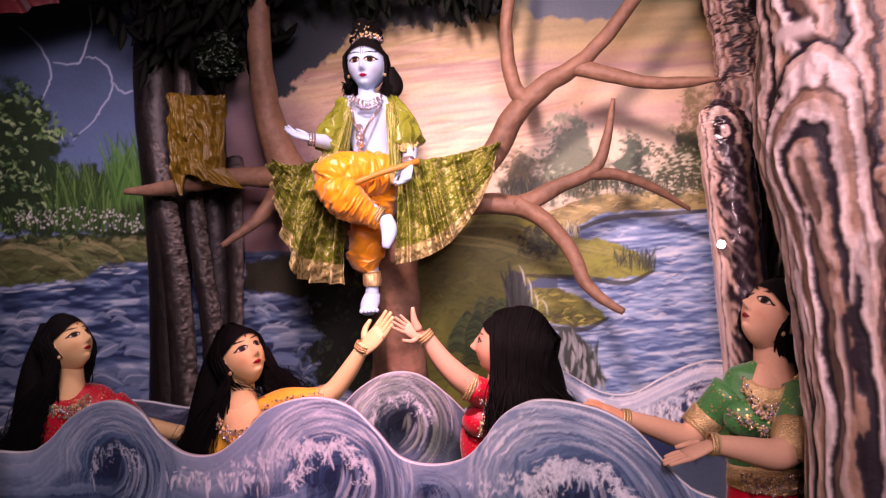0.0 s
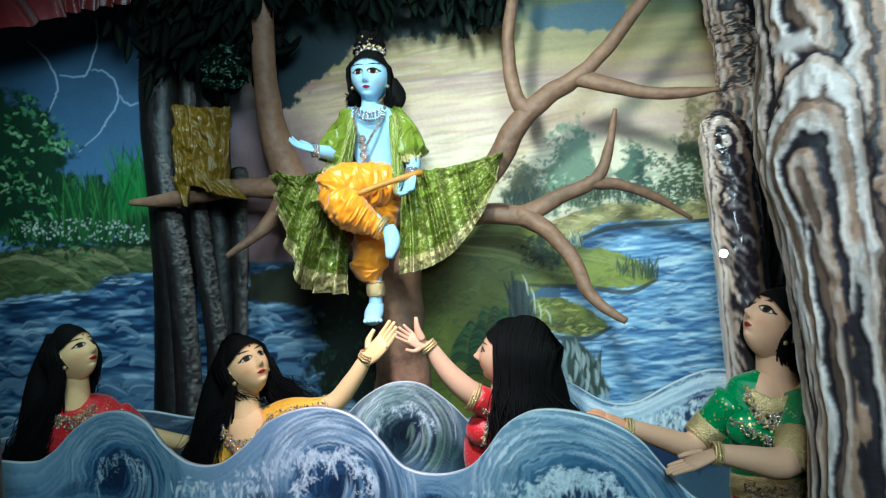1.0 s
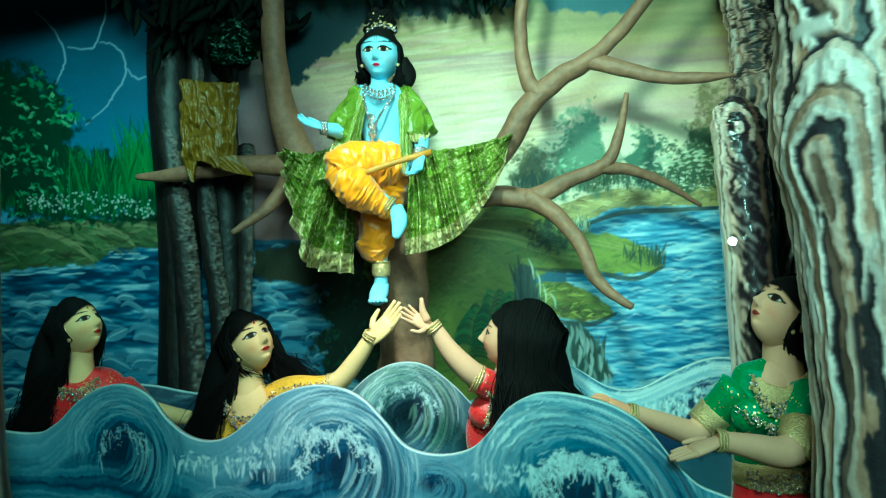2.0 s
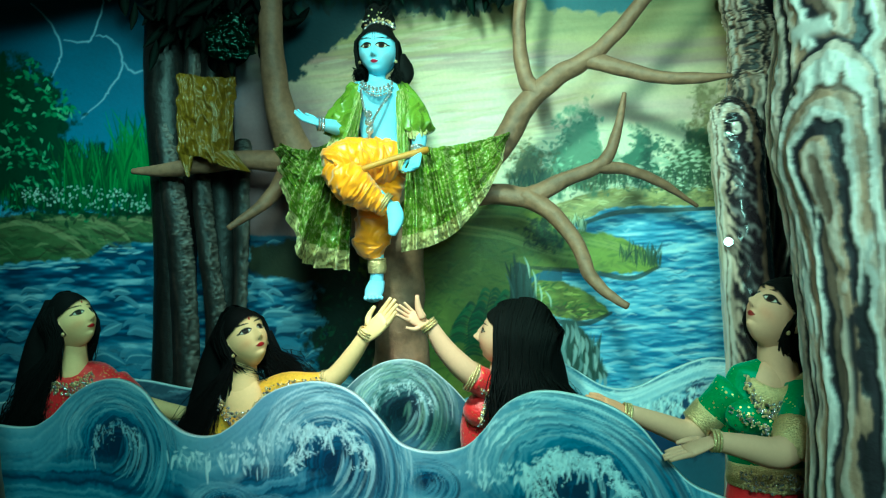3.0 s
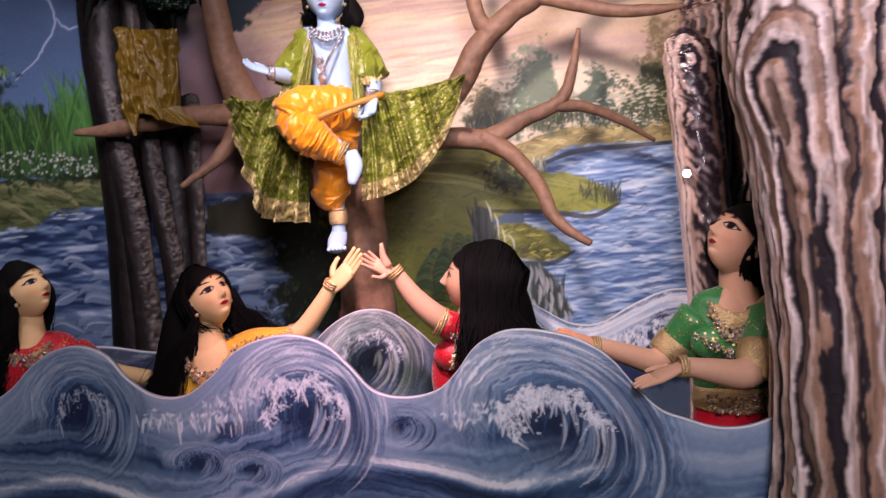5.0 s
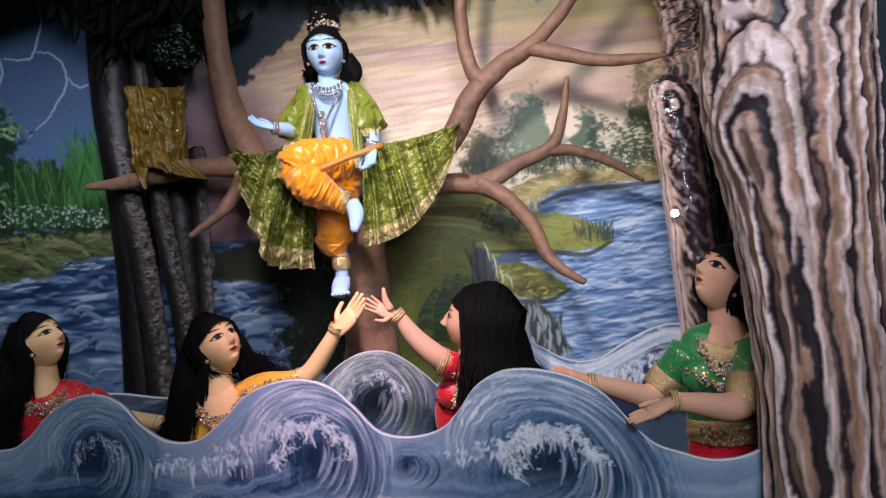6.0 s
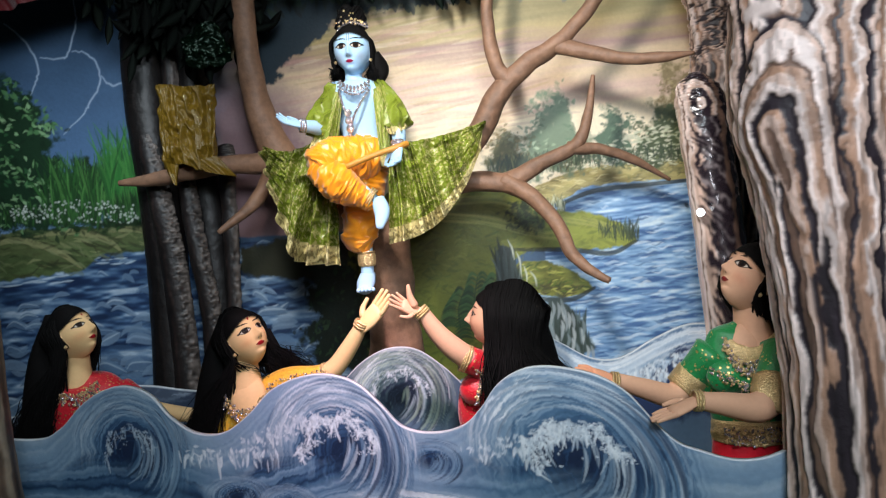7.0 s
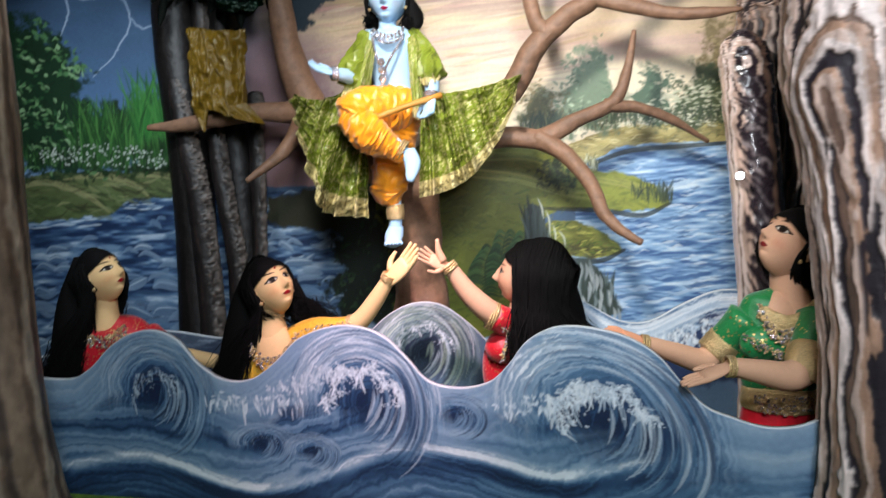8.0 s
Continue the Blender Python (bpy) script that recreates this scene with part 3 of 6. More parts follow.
blades([(0.30, 1.72), (0.5, 1.72), (0.75, 1.72), (1.2, 1.70)], 140, 0.07, 0.008, [lin(44, 62, 40), lin(60, 78, 50), lin(34, 50, 34)])
# near side thicket at the storm end
foliage([(-2.352, 1.738), (-2.259, 2.435), (-2.024, 2.380), (-1.919, 2.270), (-1.841, 2.177), (-1.823, 1.966), (-1.844, 1.687)], lin(28, 58, 36), [lin(86, 130, 82), lin(118, 158, 106), lin(54, 98, 60), lin(146, 182, 134)], 420, 0.036, -0.3)
foliage([(-1.903, 1.693), (-1.845, 1.912), (-1.721, 1.955), (-1.543, 1.964), (-1.345, 1.915), (-1.349, 1.638)], lin(30, 56, 26), [lin(40, 78, 34), lin(28, 58, 26)], 60, 0.04)
blades([(-1.901, 1.707), (-1.694, 1.695), (-1.489, 1.685), (-1.315, 1.676)], 300, 0.3, 0.011, [lin(48, 98, 44), lin(36, 78, 36), lin(76, 126, 62), lin(28, 62, 30)])
blades([(-1.592, 1.802), (-1.473, 1.817), (-1.360, 1.792)], 110, 0.3, 0.012, [lin(44, 108, 46), lin(66, 128, 58), lin(34, 84, 38)])
blades([(-2.321, 1.740), (-1.872, 1.701), (-1.346, 1.665)], 200, 0.1, 0.008, [lin(24, 50, 26), lin(52, 92, 44)])
c.dabs(scatter([(-2.138, 1.739), (-2.100, 1.798), (-1.768, 1.814), (-1.452, 1.754), (-1.434, 1.660)], 170), 0.012, 0.009, [lin(205, 212, 205), lin(170, 180, 170)], 0.0, 1.0)
# bush and ferns at the tree's foot, reeds on the islet
foliage([(-0.677, 0.883), (-0.638, 1.238), (-0.585, 1.343), (-0.444, 1.357), (-0.349, 1.212), (-0.387, 0.859)], lin(22, 34, 22), [lin(34, 54, 32), lin(18, 28, 18), lin(48, 68, 42)], 190, 0.035, 1.2)
for stem in ([(0.147, 0.951), (0.149, 1.086), (0.184, 1.244)], [(0.205, 1.054), (0.247, 1.158), (0.276, 1.235)], [(0.080, 1.011), (0.081, 1.105), (0.116, 1.183)]):
    p = smooth(stem, 8)
    c.stroke(p, 0.008, lin(40, 62, 32), 0.9, 0.4)
    for i, q in enumerate(p):
        for sg in (-1, 1):
            l = 0.085 * (1 - 0.7 * i / len(p)) + 0.02
            c.stroke(smooth([q, q + (sg * l * 0.5, 0.018), q + (sg * l, -0.008)], 4), 0.015, np.asarray([lin(44, 76, 40), lin(30, 56, 32), lin(66, 100, 54)][RNG.randint(3)]), 0.85, 0.9)
c.dabs(scatter([(0.377, 1.730), (1.247, 1.676), (1.252, 1.734), (0.462, 1.787)], 110), 0.035, 0.008, [lin(50, 66, 44), lin(70, 84, 56)], 1.3, 0.5)
c.poly([(0.272, 1.196), (0.297, 1.340), (0.324, 1.375), (0.361, 1.345), (0.379, 1.253), (0.378, 1.186)], lin(44, 54, 54), 0.01, 0.012)
blades([(0.272, 1.196), (0.315, 1.219), (0.366, 1.200)], 26, 0.16, 0.014, [lin(36, 48, 46), lin(58, 72, 70), lin(84, 98, 96), lin(24, 34, 30)], 0.15)
for reed in ([(0.341, 1.405), (0.358, 1.361), (0.363, 1.307)], [(0.377, 1.343), (0.389, 1.300), (0.389, 1.220)], [(0.405, 1.277), (0.414, 1.236), (0.413, 1.196)], [(0.431, 1.248), (0.452, 1.214), (0.456, 1.171)]):
    c.stroke(smooth(reed, 5), 0.008, lin(196, 202, 186), 0.85, 0.9)
c.poly([(0.458, 0.866), (0.489, 1.082), (0.544, 1.131), (0.603, 1.059), (0.659, 0.961), (0.687, 0.839)], lin(62, 76, 74), 0.02, 0.02)
blades([(0.482, 0.891), (0.559, 0.876), (0.674, 0.848)], 44, 0.17, 0.014, [lin(52, 66, 60), lin(38, 52, 46), lin(92, 108, 108)], 0.12)
for q in scatter([(0.482, 0.950), (0.503, 1.121), (0.556, 1.116), (0.627, 1.044), (0.686, 0.945), (0.687, 0.839)], 26):
    c.stroke(smooth([q, q + (0.006, -0.035), q + (RNG.normal(0, 0.008), -0.08)], 4), 0.015, [lin(150, 160, 164), lin(176, 184, 186), lin(124, 138, 142)][RNG.randint(3)], 0.8, 0.9)
blades([(0.515, 1.518), (0.581, 1.524), (0.619, 1.515)], 40, 0.06, 0.006, [lin(205, 205, 170), lin(90, 100, 60)])
blades([(0.787, 1.372), (0.888, 1.349), (0.926, 1.338)], 60, 0.09, 0.006, [lin(44, 56, 36), lin(70, 84, 54)])
foliage([(0.373, 1.545), (0.441, 1.570), (0.516, 1.526), (0.483, 1.455), (0.393, 1.477)], lin(40, 56, 28), [lin(60, 80, 40), lin(30, 44, 22)], 50, 0.025)
sheet = Shape()
kw = 1 / math.hypot(1, 0.12)
pts = np.stack([c.U * kw, 3.36 - 0.12 * kw * c.U, c.V], -1)
sheet.grid(pts, MURAL, c.c)
rim = np.stack([np.concatenate([pts[0], pts[:, -1], pts[-1][::-1], pts[::-1, 0]]), np.concatenate([pts[0], pts[:, -1], pts[-1][::-1], pts[::-1, 0]]) + (0, 0.03, 0)])
sheet.grid(rim, MURAL, lin(60, 60, 60))
sheet.build("mural", label="painted back wall of river, reeds, islets and stormy sunset sky", category="mural", kind="structure", flat=False)


# ---- cut-out wave boards ----
def curl(cv, centre, R, pale, deep, foam=60, squash=0.9, seed=1, lean=0.0, reach=1.1, lip=0.52, dim=0.0):
    """A breaking crest: streaks swept over the dome, a dark hollow with comma strokes, a ragged lip of foam and spray."""
    g = np.random.RandomState(seed)
    centre = np.asarray(centre, float)
    pick = lambda pal: np.asarray(pal[g.randint(len(pal))]) * g.uniform(0.92, 1.06)
    du, dv = (cv.U - centre[0]) / R, (cv.V - centre[1]) / (R * squash)
    du = du - lean * dv
    wob = cloudy(cv.U.shape, (9, 30), seed + 40) - 0.5
    fine = cloudy(cv.U.shape, (40, 150), seed + 41) - 0.5
    rho, phi = np.where(du < 0, np.hypot(du * (1 - 0.25 * np.clip(-dv, 0, 1)), np.clip(dv, -0.1, 9)), np.hypot(du, dv)) + 0.1 * wob, np.arctan2(dv, du)
    sweep = rho * 15 + 0.8 * np.clip(phi, -1.5, 3.1) + 0.5 * wob + 0.2 * fine
    torn = cloudy(cv.U.shape, (7, 26), seed + 43) - 0.5
    tone = brushed(sweep * 1.3 + 40, seed) * 0.4 + brushed(sweep * 3.8 + 40 + 3 * torn, seed + 1) * 0.6
    shape = np.interp(rho, (0.0, 0.35, 0.62, 0.85, 1.05, 1.2), (0.3, 0.34, 0.56, 0.7, 0.62, 0.5)) - dim
    shape = shape - 0.44 * np.exp(-((du - 0.14) / 0.52) ** 2 - ((dv + 0.02) / 0.42) ** 2) + 0.12 * np.clip(-du, 0, 1) * np.clip(dv + 0.4, 0, 1)
    shape = shape - 0.3 * np.exp(-((rho - 0.93) / 0.09) ** 2) * np.clip(du - 0.15, 0, 0.6)
    tone = np.clip(shape + (tone - 0.5) * (0.5 + 0.9 * np.abs(torn)) + 0.2 * torn, 0, 1)
    col = blend(tone, deep[0], deep[1], deep[2], pale[-1], pale[-2], pale[0])
    gone = np.clip((reach - rho) / 0.3, 0, 1) * np.clip((dv + 0.55 + 0.35 * du + 0.3 * wob) / 0.55, 0, 1)
    cv.mix(gone, col)
    on = lambda th, r: centre + np.stack([np.cos(th) * r * R + lean * np.sin(th) * r * R, np.sin(th) * r * R * squash], -1)
    for k in range(150):
        r, a0 = g.uniform(0.6, 1.08), g.uniform(0.4, 3.0)
        th = np.linspace(a0, a0 - g.uniform(0.3, 0.9), 8)
        cv.stroke(on(th, r * (1 - 0.05 * (a0 - th))), R * g.uniform(0.008, 0.03), pick(pale[:3]) if g.rand() < 0.62 else pick(deep[2:]), 0.45, 0.95)
    for k in range(64):
        r, a0 = g.uniform(0.2, 0.92), g.uniform(0.1, 1.2)
        th = np.linspace(a0, a0 - g.uniform(0.7, 1.7), 9)
        drift = np.linspace(0, 1, 9)[:, None] * (-0.3 * R * (1 - r), -0.12 * R)
        cv.stroke(on(th, r) + drift, R * g.uniform(0.012, 0.06), pick(pale[1:]) if g.rand() < 0.48 else pick(deep), 0.6, 0.95)
    edge = g.uniform(-0.06, 0.06, 60)
    for k in range(foam):
        th = g.uniform(0.25, 3.3)
        r = lip + 0.05 * np.sin(th * 7 + seed) + edge[int(th * 17)] + g.normal(0, 0.02)
        q = on(th, r)
        tail = np.array([g.normal(0.02, 0.05), -abs(g.normal(0, 0.1))]) * R
        cv.stroke([q, q + tail * 0.5 + g.normal(0, 0.014, 2) * R, q + tail], R * g.uniform(0.01, 0.034), pick(pale[:2]), 0.75, 0.75)
    for k in range(int(foam * 1.4)):
        th = g.uniform(0.0, 3.2)
        q = on(th, lip + 0.05 * np.sin(th * 7 + seed) - abs(g.normal(0, 0.1)) + 0.03)
        cv.stroke([q, q + R * g.normal(0, 0.008, 2)], R * g.uniform(0.007, 0.02), pale[0], 0.8, 0.3)


def board(name, canvas, top, x0, y0, slope, base, thick=0.02, label=""):
    """A plywood cut-out: painted face, sawn upper edge with a pale rim, plain back."""
    cu = canvas
    line = smooth(top, 12)
    s = np.arange(line[0, 0], line[-1, 0], cu.step)
    order = np.argsort(line[:, 0])
    h = np.interp(s, line[order, 0], line[order, 1])
    rows = int((h.max() - base) / cu.step)
    t = np.linspace(0, 1, rows)[:, None]
    z = base + t * (h[None] - base)
    S = np.broadcast_to(s, z.shape)
    i = np.clip(((S - cu.u0) / cu.step).round().astype(int), 0, cu.w - 1)
    j = np.clip(((z - cu.v0) / cu.step).round().astype(int), 0, cu.h - 1)
    col = cu.c[j, i].copy()
    col[-1:] = lin(176, 186, 198)
    k = 1 / math.hypot(1, slope)
    front = np.stack([x0 + S * k, y0 + S * slope * k, z], -1)
    back = front + np.array([-slope * k, k, 0]) * thick
    b = Shape()
    b.grid(front, BOARD, col)
    b.grid(np.stack([front[-1], front[-1] + (0, 0, 0.003), back[-1] + (0, 0, 0.003), back[-1]]), BOARD, lin(196, 200, 206))
    b.grid(back[::-8, ::6], BOARD, lin(120, 100, 75))
    for e in (0, -1):
        b.grid(np.stack([front[:, e], back[:, e]]), BOARD, lin(140, 120, 95))
    return b.build(name, label=label, category="wave cutout")


PALE = [lin(224, 229, 236), lin(190, 201, 214), lin(154, 173, 192), lin(120, 147, 174)]
DEEP = [lin(28, 42, 70), lin(44, 70, 104), lin(76, 108, 140), lin(36, 56, 88)]
cv = Canvas(-1.75, 1.25, STAGE, 1.12, 0.0036)
g1, g2 = cloudy(cv.U.shape, (8, 30), 21) - 0.5, cloudy(cv.U.shape, (40, 160), 22) - 0.5
FRONT_TOP = [(-1.690, 0.892), (-1.385, 0.874), (-1.269, 0.909), (-1.160, 0.996), (-1.059, 1.045), (-0.965, 1.053), (-0.878, 1.017), (-0.810, 0.940), (-0.718, 0.882), (-0.610, 0.880), (-0.507, 0.940), (-0.414, 1.019), (-0.307, 1.057), (-0.207, 1.060), (-0.114, 1.027), (-0.044, 0.960), (0.027, 0.883), (0.123, 0.861), (0.221, 0.880), (0.284, 0.933), (0.344, 1.005), (0.418, 1.046), (0.487, 1.054), (0.569, 1.042), (0.649, 1.016), (0.726, 0.964), (0.797, 0.874), (0.855, 0.814), (0.915, 0.788), (1.004, 0.761), (1.094, 0.767), (1.184, 0.807)]
ridge = smooth(FRONT_TOP, 12)
crown = np.interp(cv.u, ridge[:, 0], ridge[:, 1])[None]
# broad flowing ribbons low on the board, following the swell
RIBBON = smooth([(-1.75, 0.51), (-1.461, 0.533), (-1.2, 0.575), (-0.983, 0.575), (-0.628, 0.49), (-0.388, 0.542), (-0.099, 0.651), (0.181, 0.635), (0.441, 0.584), (0.770, 0.665), (1.126, 0.682), (1.3, 0.67)], 10)
swell = cv.V - np.interp(cv.u, RIBBON[:, 0], RIBBON[:, 1])[None]
low = swell * 30 + 0.9 * g1 + 0.25 * g2 + 0.8 * np.sin(cv.U * 6 + swell * 12)
tone = 0.6 * brushed(low, 31) + 0.4 * brushed(low * 4, 32)
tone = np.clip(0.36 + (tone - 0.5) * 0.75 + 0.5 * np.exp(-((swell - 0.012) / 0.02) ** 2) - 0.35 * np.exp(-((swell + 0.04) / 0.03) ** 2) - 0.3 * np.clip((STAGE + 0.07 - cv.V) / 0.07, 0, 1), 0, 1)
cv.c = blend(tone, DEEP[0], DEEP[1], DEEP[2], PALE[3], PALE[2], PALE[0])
# the shoulders between the crests run with the sawn edge
down = (crown - cv.V) * 26 + 1.5 * cv.U + 0.35 * g1 + 0.3 * g2
tone = np.clip(0.66 + 0.5 * (0.55 * brushed(down, 33) + 0.45 * brushed(down * 3, 34) - 0.5) - 1.3 * np.clip(crown - cv.V - 0.03, 0, 0.4), 0, 1)
cv.mix(np.clip((cv.V - crown + 0.2 + 0.12 * g1) / 0.07, 0, 1), blend(tone, DEEP[1], DEEP[2], PALE[3], PALE[2], PALE[1]))
for spot in ((-0.575, 0.655, 0.13, 51), (-0.395, 0.635, 0.11, 52), (0.106, 0.77, 0.12, 54)):
    curl(cv, spot[:2], spot[2], PALE[2:], DEEP, foam=10, seed=spot[3], squash=0.6, reach=1.0, dim=0.06)
curl(cv, (-0.985, 0.815), 0.225, PALE[1:], DEEP, foam=60, seed=4, lip=0.42, dim=0.1, squash=1.0, reach=1.15)
curl(cv, (-0.195, 0.800), 0.255, PALE, DEEP, foam=190, seed=5, lip=0.5, squash=1.0, reach=1.15)
curl(cv, (0.575, 0.755), 0.315, PALE, DEEP, foam=210, seed=8, lip=0.45, squash=0.92, lean=-0.3, reach=1.2)
# a broken line of foam between the first two crests
for q in np.linspace((-0.77, 0.81), (-0.42, 0.815), 110):
    q = q + RNG.normal(0, 1, 2) * (0.01, 0.012)
    cv.stroke([q, q + (RNG.normal(0, 0.01), -abs(RNG.normal(0, 0.025)))], RNG.uniform(0.004, 0.012), PALE[RNG.randint(3)], 0.75, 0.6)
for q in scatter([(-0.56, 0.86), (-0.44, 0.9), (-0.3, 0.95), (-0.2, 0.93), (-0.36, 0.86), (-0.5, 0.82)], 130):
    cv.stroke([q, q + (RNG.normal(0, 0.006), -abs(RNG.normal(0, 0.014)))], RNG.uniform(0.004, 0.01), PALE[RNG.randint(2)], 0.7, 0.6)
for q in scatter([(0.2, 0.82), (0.3, 0.84), (0.5, 0.88), (0.62, 0.87), (0.5, 0.82), (0.3, 0.78)], 120):
    cv.stroke([q, q + (RNG.normal(0, 0.008), -abs(RNG.normal(0, 0.014)))], RNG.uniform(0.004, 0.011), PALE[RNG.randint(2)], 0.75, 0.6)
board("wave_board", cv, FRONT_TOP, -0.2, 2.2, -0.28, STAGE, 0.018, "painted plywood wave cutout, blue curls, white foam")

cm = Canvas(-0.7, 0.75, STAGE, 1.2, 0.005)
cm.c[:] = lin(84, 104, 128)
curl(cm, (-0.216, 0.801), 0.21, PALE[:2] + [lin(160, 176, 160), lin(120, 140, 150)], [lin(30, 40, 58), lin(48, 62, 84), lin(84, 104, 108)], seed=12, foam=70, lip=0.6, squash=1.0, reach=1.2)
board("wave_board", cm, [(-0.559, 0.813), (-0.457, 0.887), (-0.355, 0.973), (-0.246, 1.018), (-0.130, 1.005), (-0.022, 0.921), (0.074, 0.816), (0.183, 0.734)], 0.0, 2.9, 0.0, STAGE, 0.018, "painted plywood wave cutout at the foot of the tree")
cb = Canvas(0.3, 1.5, STAGE, 1.3, 0.005)
cb.c[:] = lin(92, 118, 150)
for k in range(240):
    q = np.array([RNG.uniform(0.35, 1.45), RNG.uniform(0.75, 1.2)])
    l = RNG.uniform(0.06, 0.2)
    cb.stroke(smooth([q, q + (l * 0.4, l * 0.28), q + (l, l * 0.1)], 4), RNG.uniform(0.006, 0.016), (PALE + [DEEP[2]])[RNG.randint(5)], 0.75)
cb.poly([(0.680, 0.775), (0.824, 0.851), (0.990, 0.903), (1.214, 0.833), (1.221, 0.648), (0.715, 0.656)], lin(44, 58, 92), 0.03, 0.03)
crest = smooth([(0.405, 1.010), (0.469, 0.962), (0.577, 0.896), (0.690, 0.889), (0.833, 0.947), (0.975, 0.989), (1.111, 0.968), (1.267, 0.906)], 8)
for k in range(120):
    i = RNG.randint(0, len(crest) - 8)
    cb.stroke(crest[i:i + RNG.randint(6, 22)] - (0, abs(RNG.normal(0, 0.035))), RNG.uniform(0.006, 0.022), [lin(228, 232, 238), lin(196, 208, 222), lin(164, 184, 206)][RNG.randint(3)], 0.7, 0.9)
cb.dabs(scatter([(0.591, 0.807), (0.826, 0.874), (1.037, 0.921), (1.146, 0.841), (0.911, 0.796), (0.655, 0.755)], 240), 0.028, 0.008, [lin(225, 230, 236), lin(190, 204, 220)], -1.2, 0.5)
board("wave_board", cb, [(0.384, 1.035), (0.470, 0.976), (0.578, 0.910), (0.692, 0.902), (0.835, 0.965), (0.976, 1.007), (1.112, 0.986), (1.268, 0.920), (1.374, 0.817)], 0.0, 2.8, 0.0, STAGE, 0.018, "painted plywood wave cutout with a white crest")
cl = Canvas(-2.2, -0.6, STAGE, 1.1, 0.006)
cl.c[:] = lin(70, 82, 100)
cl.dabs(np.stack([RNG.uniform(-2.2, -0.6, 300), RNG.uniform(0.6, 1.1, 300)], 1), 0.14, 0.014, [lin(96, 108, 126), lin(46, 58, 80), lin(130, 142, 158)], 0.1, 0.3)
board("wave_board", cl, [(-2.111, 0.829), (-1.813, 0.872), (-1.463, 0.934), (-1.316, 0.933), (-1.148, 0.896), (-0.906, 0.850), (-0.645, 0.747)], 0.0, 3.1, 0.0, STAGE, 0.018, "low grey-blue wave cutout before the dark trunks")


# ---- bark trunks ----
def strips(field, z, tones, widths, seed, jag=0.008):
    """Bands of paint laid across a field in metres, with ragged brush edges and streaky dabs inside each band."""
    g = np.random.RandomState(seed)
    h, w = field.shape
    jagged = (cloudy((h, w), (h / 14, w / 7), seed + 1, 3) - 0.5) * 2 * jag + (cloudy((h, w), (h / 60, w / 14), seed + 2, 2) - 0.5) * 2.4 * jag
    ends = np.cumsum(np.asarray(widths) * 1.0)
    f = np.mod(field + jagged + 40 * ends[-1], ends[-1])
    band = np.clip(np.searchsorted(ends, f), 0, len(tones) - 1)
    val = np.asarray(tones)[band]
    dab = cloudy((h, w), (h / 22, w / 4), seed + 3, 3)
    val = val * np.where(dab > 0.66, 1.28, np.where(dab < 0.3, 0.68, 1.0))[..., None]
    return val


def trunk_lattice(path, radii, step):
    """Centre line, radius, angle, arc and height at each node of a trunk's skin."""
    p, r = smooth(path, 24), smooth([[x] for x in radii], 24)[:, 0]
    rows = int((p[-1, 2] - p[0, 2]) / step)
    t, k = np.linspace(0, 1, rows), np.linspace(0, 1, len(p))
    p = np.stack([np.interp(t, k, p[:, i]) for i in range(3)], 1)
    r = np.interp(t, k, r)
    sides = int(2 * np.pi * r.mean() / step)
    th = np.linspace(-np.pi, np.pi, sides, endpoint=False)
    return p, r, th, th[None] * r[:, None], np.broadcast_to(p[:, 2:3], (rows, sides))


def skin(p, r, th, col, relief, mat, flat=1.0):
    """A closed trunk from its lattice, its colours and its relief in metres."""
    rad = r[:, None] + relief
    ring = np.stack([p[:, :1] + rad * np.sin(th), p[:, 1:2] - flat * rad * np.cos(th), np.broadcast_to(p[:, 2:3], rad.shape)], -1)
    s = Shape()
    s.grid(ring, mat, np.clip(col, 0, 1), loop=True)
    for e in (0, -1):
        s.grid(np.stack([ring[e], ring[e] * 0.4 + p[e] * 0.6, ring[e] * 0 + p[e]]), mat, col[e].mean(0), loop=True)
    return s


def eased(a, n=1):
    """Softens a map by a small cross, n times."""
    for _ in range(n):
        q = np.pad(a, ((1, 1), (1, 1)) + ((0, 0),) * (a.ndim - 2), "edge")
        a = (q[:-2, 1:-1] + q[2:, 1:-1] + q[1:-1, :-2] + q[1:-1, 2:] + 2 * a) / 6
    return a


WHITE_B, CREAM, TAN, UMBER, INK = lin(212, 192, 184), lin(192, 164, 150), lin(160, 124, 102), lin(108, 84, 72), lin(40, 32, 38)


